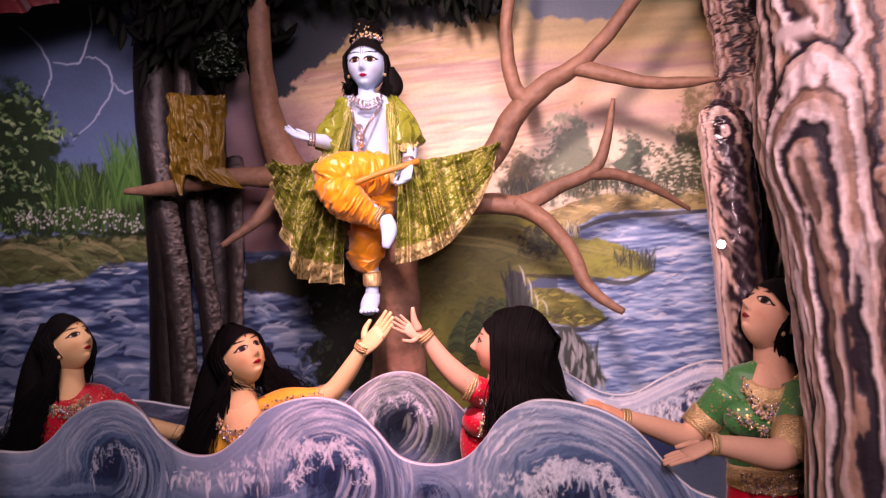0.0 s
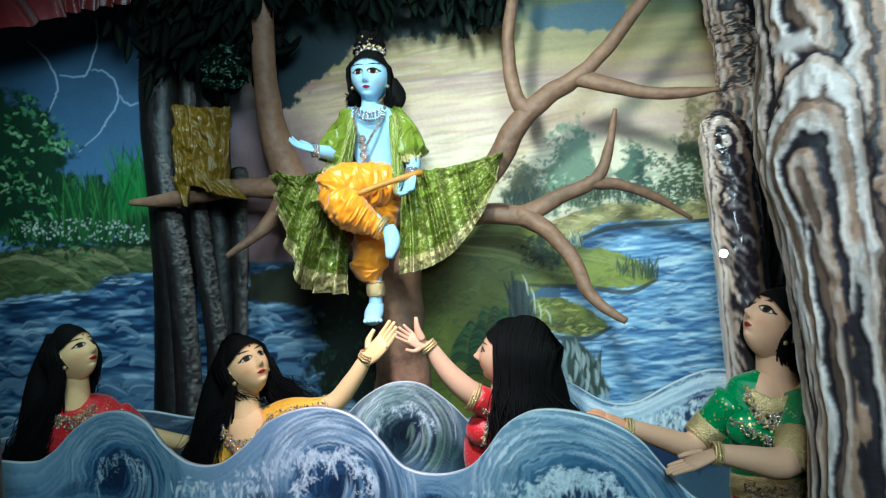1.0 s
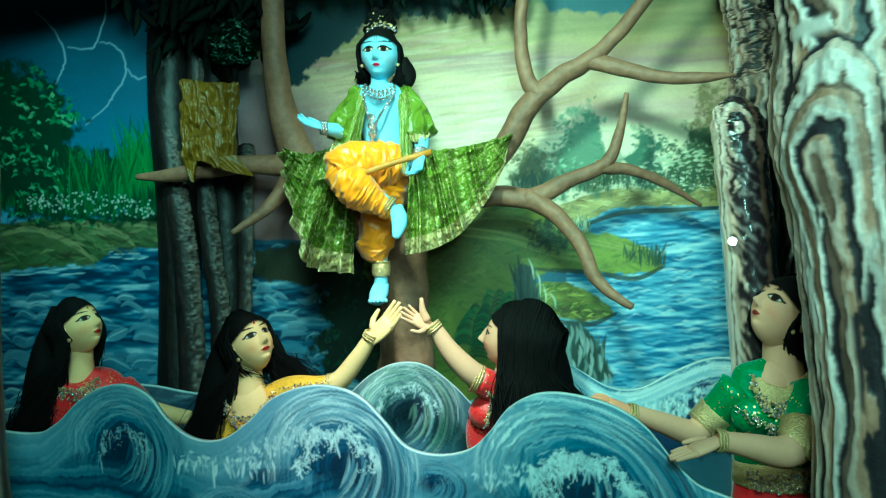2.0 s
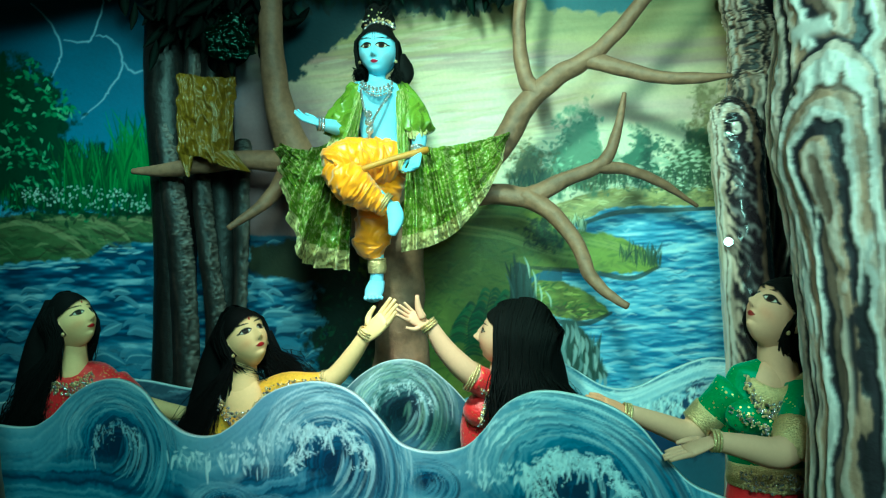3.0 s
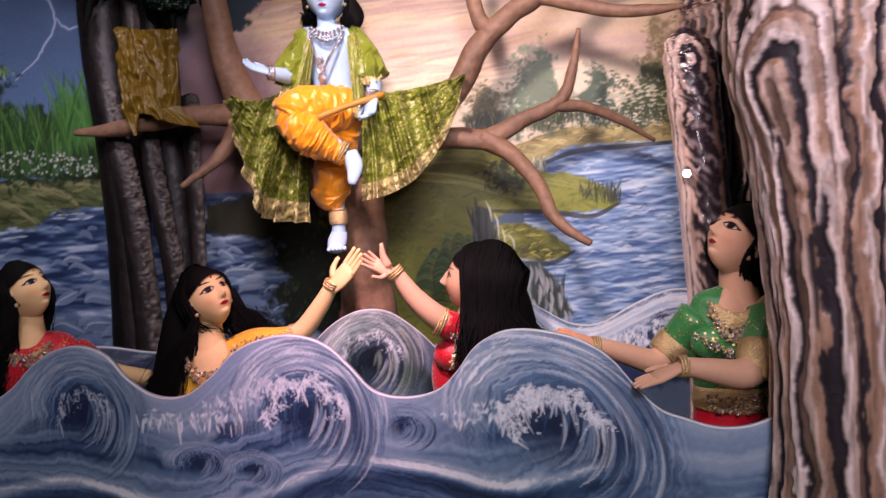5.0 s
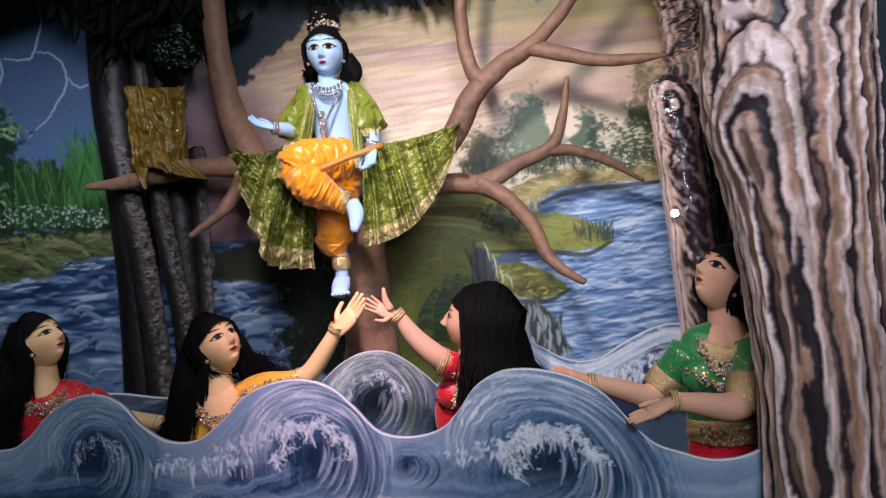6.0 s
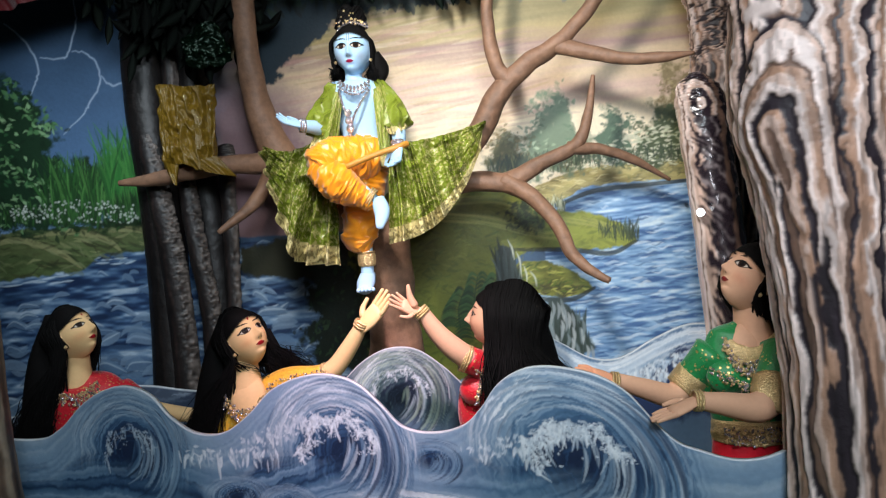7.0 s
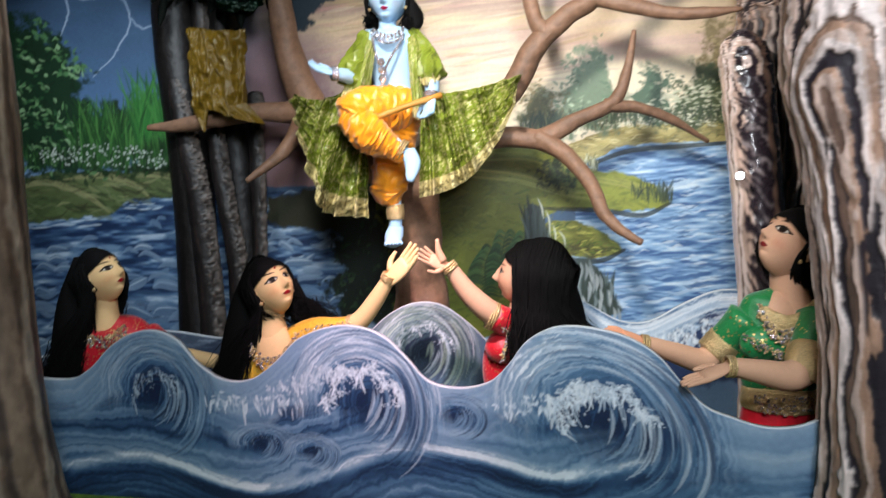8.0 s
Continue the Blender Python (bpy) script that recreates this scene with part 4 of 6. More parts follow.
def knotted_bark():
    """The large trunk: tall arches of paint nested round one knot, long strips elsewhere."""
    p, r, th, A, Z = trunk_lattice([(1.053, 1.850, STAGE), (1.054, 1.830, 0.662), (1.061, 1.830, 1.095), (1.045, 1.830, 1.432), (1.03, 1.830, 1.70), (1.03, 1.830, 1.88), (1.05, 1.830, 2.09), (1.084, 1.830, 2.483)], [0.21, 0.18, 0.17, 0.182, 0.21, 0.212, 0.21, 0.21], 0.0036)
    big, mid = cloudy(A.shape, (9, 5), 61) - 0.5, cloudy(A.shape, (26, 14), 62) - 0.5
    da, dz = A + 0.188 - 0.10 * np.clip(1.55 - Z, 0, 0.3) + 0.03 * big, Z - 1.63
    rho = np.where(dz > 0, np.hypot(da, dz / 2.5), np.hypot(da, np.clip(dz, -0.4, 0) / 10)) + 0.012 * mid
    arch = strips(rho, Z, [UMBER, CREAM, TAN, INK, WHITE_B, CREAM, TAN, UMBER, WHITE_B, WHITE_B, CREAM, INK, INK], [0.012, 0.012, 0.006, 0.016, 0.012, 0.008, 0.014, 0.005, 0.01, 0.01, 0.01, 0.016, 0.5], 63, 0.004)
    run = A + 0.05 * big + 0.02 * mid - 0.1 * np.clip(Z - 1.7, 0, 1) * A / 0.2
    long = strips(run, Z, [INK, CREAM, TAN, WHITE_B, INK, UMBER, CREAM, TAN, INK, WHITE_B, CREAM, UMBER, INK, TAN, WHITE_B, CREAM], [0.022, 0.02, 0.016, 0.022, 0.014, 0.02, 0.018, 0.014, 0.026, 0.016, 0.022, 0.014, 0.012, 0.024, 0.012, 0.018], 64, 0.007)
    inside = ((rho < 0.122 + 0.006 * mid) & (Z > 0.95 + 0.9 * cloudy(A.shape, (3, 34), 66))).astype(float)
    inside = eased(inside, 2)[..., None]
    col = arch * inside + long * (1 - inside)
    collar = np.exp(-((Z - 1.965 - 0.1 * (A + 0.22)) / 0.022) ** 4) * (np.abs(A + 0.23) < 0.055 + 0.03 * mid)
    col = col * (1 - collar[..., None]) + np.asarray(WHITE_B) * collar[..., None]
    col = eased(col, 1)
    lum = eased(col.mean(-1), 3)
    relief = 0.010 * (lum - lum.mean()) / (lum.std() + 1e-6) * 0.4 + 0.03 * np.clip(1 - (rho / 0.13) ** 2, 0, 1) * np.exp(-np.clip(-dz, 0, 2) * 2.5) + 0.008 * big
    return skin(p, r, th, col, relief, BARK)


def stump_bark():
    """The sawn-off trunk: a pale flank, a dark belly hatched with slanting strokes, a rounded knot at its head."""
    p, r, th, A, Z = trunk_lattice([(1.116, 2.790, STAGE), (1.134, 2.790, 0.896), (1.127, 2.790, 1.394), (1.108, 2.790, 1.709), (1.096, 2.790, 1.888), (1.086, 2.790, 1.960), (1.083, 2.790, 2.002)], [0.094, 0.095, 0.096, 0.096, 0.094, 0.072, 0.025], 0.004)
    n, m = cloudy(A.shape, (18, 6), 71) - 0.5, cloudy(A.shape, (60, 22), 72) - 0.5
    slant = Z * 15 + A * 18 + 2.2 * n
    saw = slant - np.floor(slant)
    side = A + 0.078 + 0.045 * (saw - 0.5) + 0.04 * m
    flank = strips(A + 0.01 * n, Z, [CREAM, WHITE_B, UMBER, WHITE_B, CREAM], [0.02, 0.014, 0.008, 0.016, 0.018], 73, 0.007)
    hatch = np.clip(0.5 - np.abs(saw - 0.3) * 4 + 1.6 * m + 0.9 * n, 0, 1)[..., None]
    belly = np.asarray(INK) * 1.1 * (1 - hatch) + np.asarray(lin(150, 138, 140)) * hatch * 0.8 + np.asarray(INK) * 0.3 * hatch
    k = np.clip(0.5 - side / 0.008, 0, 1)[..., None]
    col = flank * k + belly * (1 - k)
    far = np.clip((A - 0.02 + 0.02 * m) / 0.006, 0, 1)[..., None] * np.clip((0.05 - A + 0.02 * m) / 0.006, 0, 1)[..., None]
    col = col * (1 - far) + np.asarray(UMBER) * far * (1 + m[..., None])
    rho = np.hypot(A + 0.035, (Z - 1.87) / 1.7)
    head = strips(rho + 0.01 * m, Z, [WHITE_B, INK, INK, CREAM, WHITE_B, UMBER], [0.013, 0.014, 0.012, 0.01, 0.012, 0.5], 74, 0.003)
    k = eased(((rho < 0.06) & (Z > 1.82)).astype(float), 2)[..., None]
    col = eased(col * (1 - k) + head * k, 1)
    return skin(p, r, th, col, 0.008 * (eased(col.mean(-1), 4) - 0.2) + 0.01 * n, BARKGLOSS)


def dabbed_bark():
    """The slim trunk behind: cream above with dark slanting dabs, dark below with pale streaks."""
    p, r, th, A, Z = trunk_lattice([(1.225, 2.950, STAGE), (1.235, 2.950, 0.902), (1.245, 2.950, 1.380), (1.265, 2.950, 1.970), (1.255, 2.950, 2.15), (1.250, 2.950, 2.30), (1.225, 2.950, 2.45), (1.225, 2.950, 3.087)], [0.13, 0.12, 0.12, 0.125, 0.105, 0.1, 0.1, 0.12], 0.0045)
    n, m = cloudy(A.shape, (26, 7), 81) - 0.5, cloudy(A.shape, (56, 20), 82) - 0.5
    slant = Z * 11 - A * 16 + 2.6 * n
    saw = np.abs(slant - np.floor(slant) - 0.5)
    top = np.clip((Z - 2.0 + 0.2 * n) / 0.1, 0, 1)
    dark = np.clip((0.3 - 0.1 * top - saw + 0.5 * m + 0.5 * n) / 0.06, 0, 1)
    dark = np.maximum(dark, np.clip((A - 0.02 + 0.04 * n) / 0.01, 0, 1) * top)
    pale = strips(A + 0.02 * n, Z, [CREAM, WHITE_B, TAN, CREAM, UMBER], [0.02, 0.016, 0.012, 0.02, 0.012], 83, 0.008)
    gloom = strips(A + 0.03 * n, Z, [INK, TAN, UMBER, WHITE_B, INK, CREAM], [0.02, 0.014, 0.016, 0.02, 0.02, 0.018], 84, 0.008)
    col = (pale * (1 - dark[..., None]) + np.asarray(INK) * dark[..., None]) * top[..., None] + gloom * (1 - top[..., None])
    col = eased(col, 1)
    return skin(p, r, th, col, 0.03 * eased(col.mean(-1), 3), BARK)


def plain_bark():
    """The brown trunk at the stage's edge: soft upright strips."""
    p, r, th, A, Z = trunk_lattice([(-1.515, 2.200, STAGE), (-1.545, 2.200, 0.62), (-1.562, 2.200, 0.92), (-1.562, 2.200, 1.28), (-1.556, 2.200, 1.63), (-1.545, 2.200, 2.010), (-1.530, 2.200, 2.353), (-1.456, 2.200, 2.859)], [0.18, 0.162, 0.156, 0.154, 0.160, 0.15, 0.15, 0.16], 0.006)
    n, m = cloudy(A.shape, (8, 8), 91) - 0.5, cloudy(A.shape, (50, 30), 92) - 0.5
    B = [np.asarray(q) * 0.6 for q in (lin(140, 118, 98), lin(104, 82, 66), lin(164, 146, 126), lin(72, 54, 46))]
    col = eased(strips(A + 0.04 * n, Z, [B[0], B[1], B[2], B[1], B[3], B[0]], [0.03, 0.02, 0.03, 0.02, 0.018, 0.03], 93, 0.009), 2) * (1 + 0.5 * m)[..., None]
    return skin(p, r, th, col, 0.02 * eased(col.mean(-1), 2) + 0.012 * n, BARK)


def scaled_bark(path, radii, tone, seed, grey=True):
    """A dark stem with grey overlapping scales, ragged dark edges; the lit flank is put into the colour."""
    p, r, th, A, Z = trunk_lattice(path, radii, 0.006)
    n, m = cloudy(A.shape, (40, 6), seed) - 0.5, cloudy(A.shape, (150, 30), seed + 1) - 0.5
    step = Z * 15 + th[None] * 1.1 + 2.4 * n
    saw = step - np.floor(step)
    flank = np.clip((th[None] - 0.12 - 0.75 * saw + 0.9 * m + 0.5 * n) / 0.14, 0, 1) * np.clip((1.75 - th[None]) / 0.3, 0, 1)
    if not grey:
        flank = flank * 0
    streak = strips(A + 0.02 * n, Z, [DARKBARK[0], DARKBARK[1], DARKBARK[3], DARKBARK[4]], [0.012, 0.016, 0.008, 0.016], seed + 2, 0.006)
    col = streak * (1 - flank[..., None]) + np.asarray(lin(150, 136, 128)) * (0.3 + 0.95 * saw + 0.35 * m)[..., None] * flank[..., None]
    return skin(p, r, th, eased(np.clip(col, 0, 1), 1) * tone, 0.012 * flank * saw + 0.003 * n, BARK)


DARKBARK = np.array([lin(44, 34, 32), lin(28, 22, 22), lin(92, 78, 74), lin(60, 46, 42), lin(34, 28, 28)])
BARKGLOSS = shader("varnished_bark_paint", 0.25, grain=20, relief=0.04, vary=0.12, coat=0.45)
BARKGLOSS.node_tree.nodes["Principled BSDF"].inputs["Coat Roughness"].default_value = 0.16


def grown(label, made):
    """A tree of one trunk."""
    t = new("painted_tree")
    made.build("trunk", parent=t)
    return tagged(t, label, "tree")


grown("large moulded tree trunk painted in pale and dark bark strips", knotted_bark())
grown("slim moulded trunk behind the large bark trunk", dabbed_bark())
grown("varnished sawn-off stump painted as glossy bark", stump_bark())
grown("brown moulded trunk flaring at the stage's edge", plain_bark())
trio = new("dark_tree")
tagged(trio, "dark ribbed trunks grown together before the mural", "tree")
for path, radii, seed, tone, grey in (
        # this first stem stands in for the flat black board behind the trunks
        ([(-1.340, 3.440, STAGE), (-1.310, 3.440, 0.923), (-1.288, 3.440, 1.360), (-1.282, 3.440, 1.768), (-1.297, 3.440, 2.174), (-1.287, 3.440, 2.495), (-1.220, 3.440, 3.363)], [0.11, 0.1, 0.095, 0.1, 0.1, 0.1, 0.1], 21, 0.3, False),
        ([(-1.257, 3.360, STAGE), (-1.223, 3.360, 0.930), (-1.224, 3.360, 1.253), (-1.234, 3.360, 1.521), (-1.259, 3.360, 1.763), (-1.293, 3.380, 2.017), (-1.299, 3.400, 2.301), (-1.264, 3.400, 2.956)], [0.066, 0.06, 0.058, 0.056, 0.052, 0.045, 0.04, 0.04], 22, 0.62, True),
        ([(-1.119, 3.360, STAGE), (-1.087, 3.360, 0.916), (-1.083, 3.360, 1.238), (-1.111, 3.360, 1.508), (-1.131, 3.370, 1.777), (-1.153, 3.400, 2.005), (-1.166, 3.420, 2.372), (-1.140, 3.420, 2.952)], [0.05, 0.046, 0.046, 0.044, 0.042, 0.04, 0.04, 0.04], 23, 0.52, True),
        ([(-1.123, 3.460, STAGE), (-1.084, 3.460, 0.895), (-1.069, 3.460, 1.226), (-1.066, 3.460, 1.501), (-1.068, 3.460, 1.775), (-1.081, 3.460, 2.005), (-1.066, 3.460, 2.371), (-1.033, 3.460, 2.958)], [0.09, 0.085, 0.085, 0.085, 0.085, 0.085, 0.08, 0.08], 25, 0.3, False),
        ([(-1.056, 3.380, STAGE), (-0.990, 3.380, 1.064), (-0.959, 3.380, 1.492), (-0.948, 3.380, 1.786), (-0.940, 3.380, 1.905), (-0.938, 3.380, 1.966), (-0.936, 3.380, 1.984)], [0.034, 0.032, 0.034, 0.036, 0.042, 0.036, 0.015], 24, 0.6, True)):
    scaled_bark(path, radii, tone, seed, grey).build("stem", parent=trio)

# ---- the clay tree ----
tree = new("clay_tree")
tagged(tree, "moulded brown clay tree with bare spreading branches", "tree")


def limb(name, path, radii, seed=0):
    s = Shape()
    s.tube(path, radii, CLAY, sides=18, fine=10, lumps=0.06, seed=seed)
    s.build(name, parent=tree)


limb("trunk", [(-0.269, 3.100, STAGE), (-0.223, 3.100, 0.928), (-0.218, 3.070, 1.132), (-0.208, 3.040, 1.330), (-0.231, 3.030, 1.527), (-0.403, 3.090, 1.618), (-0.573, 3.170, 1.763), (-0.679, 3.200, 1.952), (-0.731, 3.220, 2.137), (-0.750, 3.220, 2.315), (-0.745, 3.220, 2.591), (-0.703, 3.220, 3.085)], [0.17, 0.13, 0.105, 0.1, 0.1, 0.085, 0.078, 0.07, 0.062, 0.054, 0.048, 0.045], 1)
limb("branch", [(-0.639, 3.170, 1.845), (-0.820, 3.200, 1.865), (-1.028, 3.220, 1.862), (-1.189, 3.240, 1.841), (-1.404, 3.280, 1.839)], [0.05, 0.044, 0.042, 0.034, 0.014], 2)
limb("branch", [(-0.664, 3.170, 1.847), (-0.720, 3.150, 1.751), (-0.793, 3.100, 1.658), (-0.919, 3.050, 1.567)], [0.045, 0.034, 0.026, 0.012], 3)
limb("branch", [(-0.249, 3.080, 1.430), (-0.056, 3.060, 1.632), (0.167, 3.030, 1.676), (0.332, 3.000, 1.658), (0.469, 2.990, 1.720), (0.629, 2.980, 1.785), (0.686, 2.970, 1.899), (0.725, 2.970, 2.065)], [0.075, 0.055, 0.046, 0.042, 0.032, 0.028, 0.02, 0.009], 4)
limb("branch", [(0.592, 2.980, 1.774), (0.725, 2.990, 1.757), (0.845, 3.000, 1.713), (0.943, 3.020, 1.657), (1.034, 3.050, 1.601)], [0.026, 0.024, 0.02, 0.014, 0.008], 5)
limb("branch", [(0.308, 3.000, 1.665), (0.414, 2.950, 1.586), (0.497, 2.880, 1.466), (0.532, 2.820, 1.348), (0.591, 2.760, 1.271), (0.656, 2.730, 1.224)], [0.042, 0.036, 0.031, 0.026, 0.02, 0.014], 6)
limb("branch", [(-0.167, 3.100, 1.521), (0.075, 3.060, 1.716), (0.236, 3.020, 1.890), (0.319, 3.000, 2.022), (0.445, 2.960, 2.132), (0.574, 2.920, 2.197), (0.684, 2.900, 2.292), (0.808, 2.880, 2.433), (1.004, 2.850, 2.652)], [0.07, 0.06, 0.052, 0.048, 0.04, 0.034, 0.03, 0.026, 0.02], 7)
limb("branch", [(0.381, 2.980, 2.060), (0.329, 2.980, 2.136), (0.307, 2.980, 2.279), (0.314, 2.980, 2.419), (0.364, 2.980, 2.694)], [0.04, 0.032, 0.028, 0.026, 0.022], 8)
limb("branch", [(0.552, 2.930, 2.197), (0.689, 2.880, 2.144), (0.829, 2.820, 2.090), (0.945, 2.760, 2.072), (1.061, 2.720, 2.069)], [0.034, 0.03, 0.025, 0.022, 0.007], 9)


# ---- statues ----
SK1, SK2, BLUE = lin(228, 188, 136), lin(206, 160, 130), lin(166, 198, 226)


def unit(a):
    a = np.asarray(a, float)
    return a / np.linalg.norm(a)


def head(s, centre, forward, up, k, skin, hairline=0.56, bindi=True, lips=(160, 24, 34), wide=1.0, marks=False, mouth=0.024, eye=1.0):
    """Head with brows, eyes, nose and lips; k: its size against a grown-up's."""
    f = unit(forward)
    u = np.asarray(up, float)
    u = unit(u - f * (u @ f))
    r = np.cross(u, f)
    tau, ph = np.meshgrid(np.linspace(-np.pi, np.pi, 200, endpoint=False), np.linspace(-np.pi / 2 + 0.01, np.pi / 2 - 0.01, 150))
    th = tau - 0.6 * np.sin(tau)
    x, y, z = np.cos(ph) * np.cos(th), np.cos(ph) * np.sin(th), np.sin(ph)
    F = x * np.where(x > 0, 0.094, 0.1)
    S = y * 0.078 * wide * (1 - 0.36 * np.clip(-z, 0, 1) ** 1.8)
    Uc = z * np.where(z < 0, 0.106, 0.118)
    front = np.clip(x, 0, 1)
    F = F - 0.016 * np.clip(-z, 0, 1) ** 2 * (x < 0) * 2
    gs = lambda a, b, wa, wb: np.exp(-((S - a) / wa) ** 2 - ((Uc - b) / wb) ** 2) * (x > 0)
    F += 0.022 * gs(0, -0.022, 0.0105, 0.013) + 0.015 * gs(0, 0.0, 0.0085, 0.024)
    F += 0.005 * gs(0.009, -0.028, 0.007, 0.007) + 0.005 * gs(-0.009, -0.028, 0.007, 0.007)
    F -= 0.0045 * (gs(0.03, 0.014, 0.016, 0.011) + gs(-0.03, 0.014, 0.016, 0.011))
    F += 0.0012 * (gs(0.03, 0.013, 0.011, 0.007) + gs(-0.03, 0.013, 0.011, 0.007))
    F += 0.008 * gs(0, -0.052, 0.018, 0.009) + 0.011 * gs(0, -0.083, 0.022, 0.015) - 0.003 * gs(0, -0.068, 0.02, 0.006)
    F += 0.004 * (gs(0.04, -0.025, 0.02, 0.02) + gs(-0.04, -0.025, 0.02, 0.02))
    col = np.broadcast_to(np.asarray(skin), F.shape + (3,)).copy()

    def put(mask, colour):
        m = np.clip(mask, 0, 1)[..., None] * (x > 0)[..., None]
        col[:] = col * (1 - m) + np.asarray(colour) * m

    put(0.5 * (gs(0.045, -0.03, 0.02, 0.018) + gs(-0.045, -0.03, 0.02, 0.018)), np.asarray(skin) * (1.0, 0.72, 0.68))
    for sg in (-1, 1):
        e, zz = (sg * S - 0.032) / eye, (Uc - 0.013) / eye
        lid = 0.0104 * (1 - np.clip(np.abs(e) / 0.0195, 0, 1) ** 2)
        inside = (np.abs(zz) - lid * 0.85)
        put(0.5 - inside / 0.0012, lin(196, 184, 170))
        put((0.5 - (np.hypot(e, zz - 0.0005) - 0.0096) / 0.001) * (inside < 0), lin(44, 24, 15))
        put((0.5 - (np.hypot(e, zz - 0.0005) - 0.0052) / 0.001) * (inside < 0), lin(8, 6, 6))
        put(0.5 - (np.abs(zz - lid * 0.85) - 0.003) / 0.001 - 50 * np.clip(np.abs(e - 0.003) - 0.0195, 0, 1) * 20, lin(14, 10, 10))
        put(0.5 - (np.abs(zz + lid * 0.85) - 0.0013) / 0.001 - 50 * np.clip(np.abs(e) - 0.018, 0, 1) * 20, lin(40, 22, 20))
        brow = 0.039 + 0.02 * (eye - 1) + 0.06 * e - 8.0 * (e - 0.002) ** 2
        put(0.5 - (np.abs(Uc - brow) - 0.0032 * (1 - np.abs(e) / 0.034)) / 0.001 - 50 * np.clip(np.abs(e - 0.003) - 0.021, 0, 1) * 20, lin(16, 10, 10))
        put(0.5 - (np.hypot(sg * S - 0.0065, Uc + 0.0335) - 0.0022) / 0.001, np.asarray(skin) * 0.3)
    m = (np.abs(S) < mouth) & (x > 0)
    w = 1 - (S / mouth) ** 2
    put((0.5 - (np.abs(Uc + 0.052) - 0.0075 * w) / 0.001) * m, lin(*lips))
    put((0.5 - (np.abs(Uc + 0.0515 - 0.002 * (np.abs(S) / 0.024)) - 0.0008) / 0.0008) * m, lin(60, 8, 12))
    if bindi:
        put(0.5 - (np.hypot(S, Uc - 0.052) - 0.004) / 0.001, lin(150, 10, 20))
    if marks:
        put(0.5 - (np.abs(np.abs(S) - 0.0045) - 0.001) / 0.001 - 40 * np.clip(np.abs(Uc - 0.055) - 0.022, 0, 1) * 20, lin(20, 22, 40))
    hair = np.clip(np.maximum((z - hairline + 0.3 * np.abs(y) ** 2) * 30, np.minimum((0.1 - x + 0.25 * np.clip(z, 0, 1)) * 14, (z + 0.5 + 0.5 * np.clip(-x, 0, 1)) * 9)), 0, 1)
    col = col * (1 - hair[..., None]) + 0.006 * hair[..., None]
    ex = 1 + 0.09 * hair
    pts = np.asarray(centre) + k * (ex * F)[..., None] * f + k * (ex * S)[..., None] * r + k * (ex * Uc)[..., None] * u
    s.grid(pts, SKIN, np.clip(col, 0, 1), loop=True)
    s.m[-1] = np.where((hair[:-1] > 0.5).ravel(), s.slot(HAIR), s.m[-1])
    for sg in (-1, 1):
        e = np.asarray(centre) + k * (sg * 0.073 * wide * r - 0.004 * f - 0.008 * u)
        s.ball(e, (0.012 * k, 0.014 * k, 0.03 * k), SKIN, skin, 10)
        s.ball(e - u * 0.034 * k + r * sg * 0.004 - f * 0 + f * 0.006, (0.008 * k,) * 3, GOLD, n=8)


def tresses(s, centre, forward, up, k, tips, n=420, seed=1, wave=0.012, front=0.6, width=0.003, parting=0.05, fan=4.6, split=False, fray=0.02):
    """Long hair from a parting over the crown, round the sides and down to tips along a line."""
    g = np.random.RandomState(seed)
    f = unit(forward)
    u = np.asarray(up, float)
    u = unit(u - f * (u @ f))
    r = np.cross(u, f)
    tl = smooth(tips, 12)
    t = np.linspace(0, 1, 13)[:, None]
    place = lambda x, y, z: np.asarray(centre) + k * (x * f + y * r + z * u)
    for i in range(n):
        x, sd = g.uniform(-0.97, front), g.choice((-1, 1))
        c0, s0 = math.sqrt(1 - x * x), parting * g.rand()
        a = place(0.108 * x, sd * (0.004 + s0 * 0.1), 0.126 * c0 * g.uniform(0.98, 1.04))
        lift = g.uniform(0.98, 1.1)
        b = place(0.085 * x - 0.006 if x > 0 else 0.112 * x - 0.006, sd * 0.086 * lift * (1 - 0.5 * max(0, -x) ** 3), 0.045)
        low = place(0.075 * x - 0.022 if x > 0 else 0.098 * x - 0.022, sd * 0.086 * lift * (1 - 0.45 * max(0, -x) ** 2), -0.07)
        side = np.clip(0.5 + fan * (low[0] - centre[0]) / k + g.normal(0, 0.09), 0, 1)
        if split:
            side = side * 0.84 if side < 0.5 else 0.8 + 0.4 * (side - 0.5)
        tip = tl[int(side * (len(tl) - 1))] + g.normal(0, 1, 3) * (fray, 0.03, fray * 1.5)
        p = smooth([a, b, low, 0.5 * low + 0.5 * tip + g.normal(0, 0.008, 3), tip], 3)
        tt = np.linspace(0, 1, len(p))[:, None]
        p = p + wave * tt ** 2 * np.sin(tt * g.uniform(8, 16) + g.uniform(0, 6, 3))
        w = width * g.uniform(0.5, 1.4) * (1 - 0.8 * tt ** 3)
        d = unit(g.normal(0, 1, 3) * (1, 0.4, 0.1))
        e = unit(np.cross(d, (0, 0, 1)))
        s.grid(np.stack([p + d * w, p + e * w * 0.5, p - d * w, p - e * w * 0.5], 1), HAIR, loop=True)


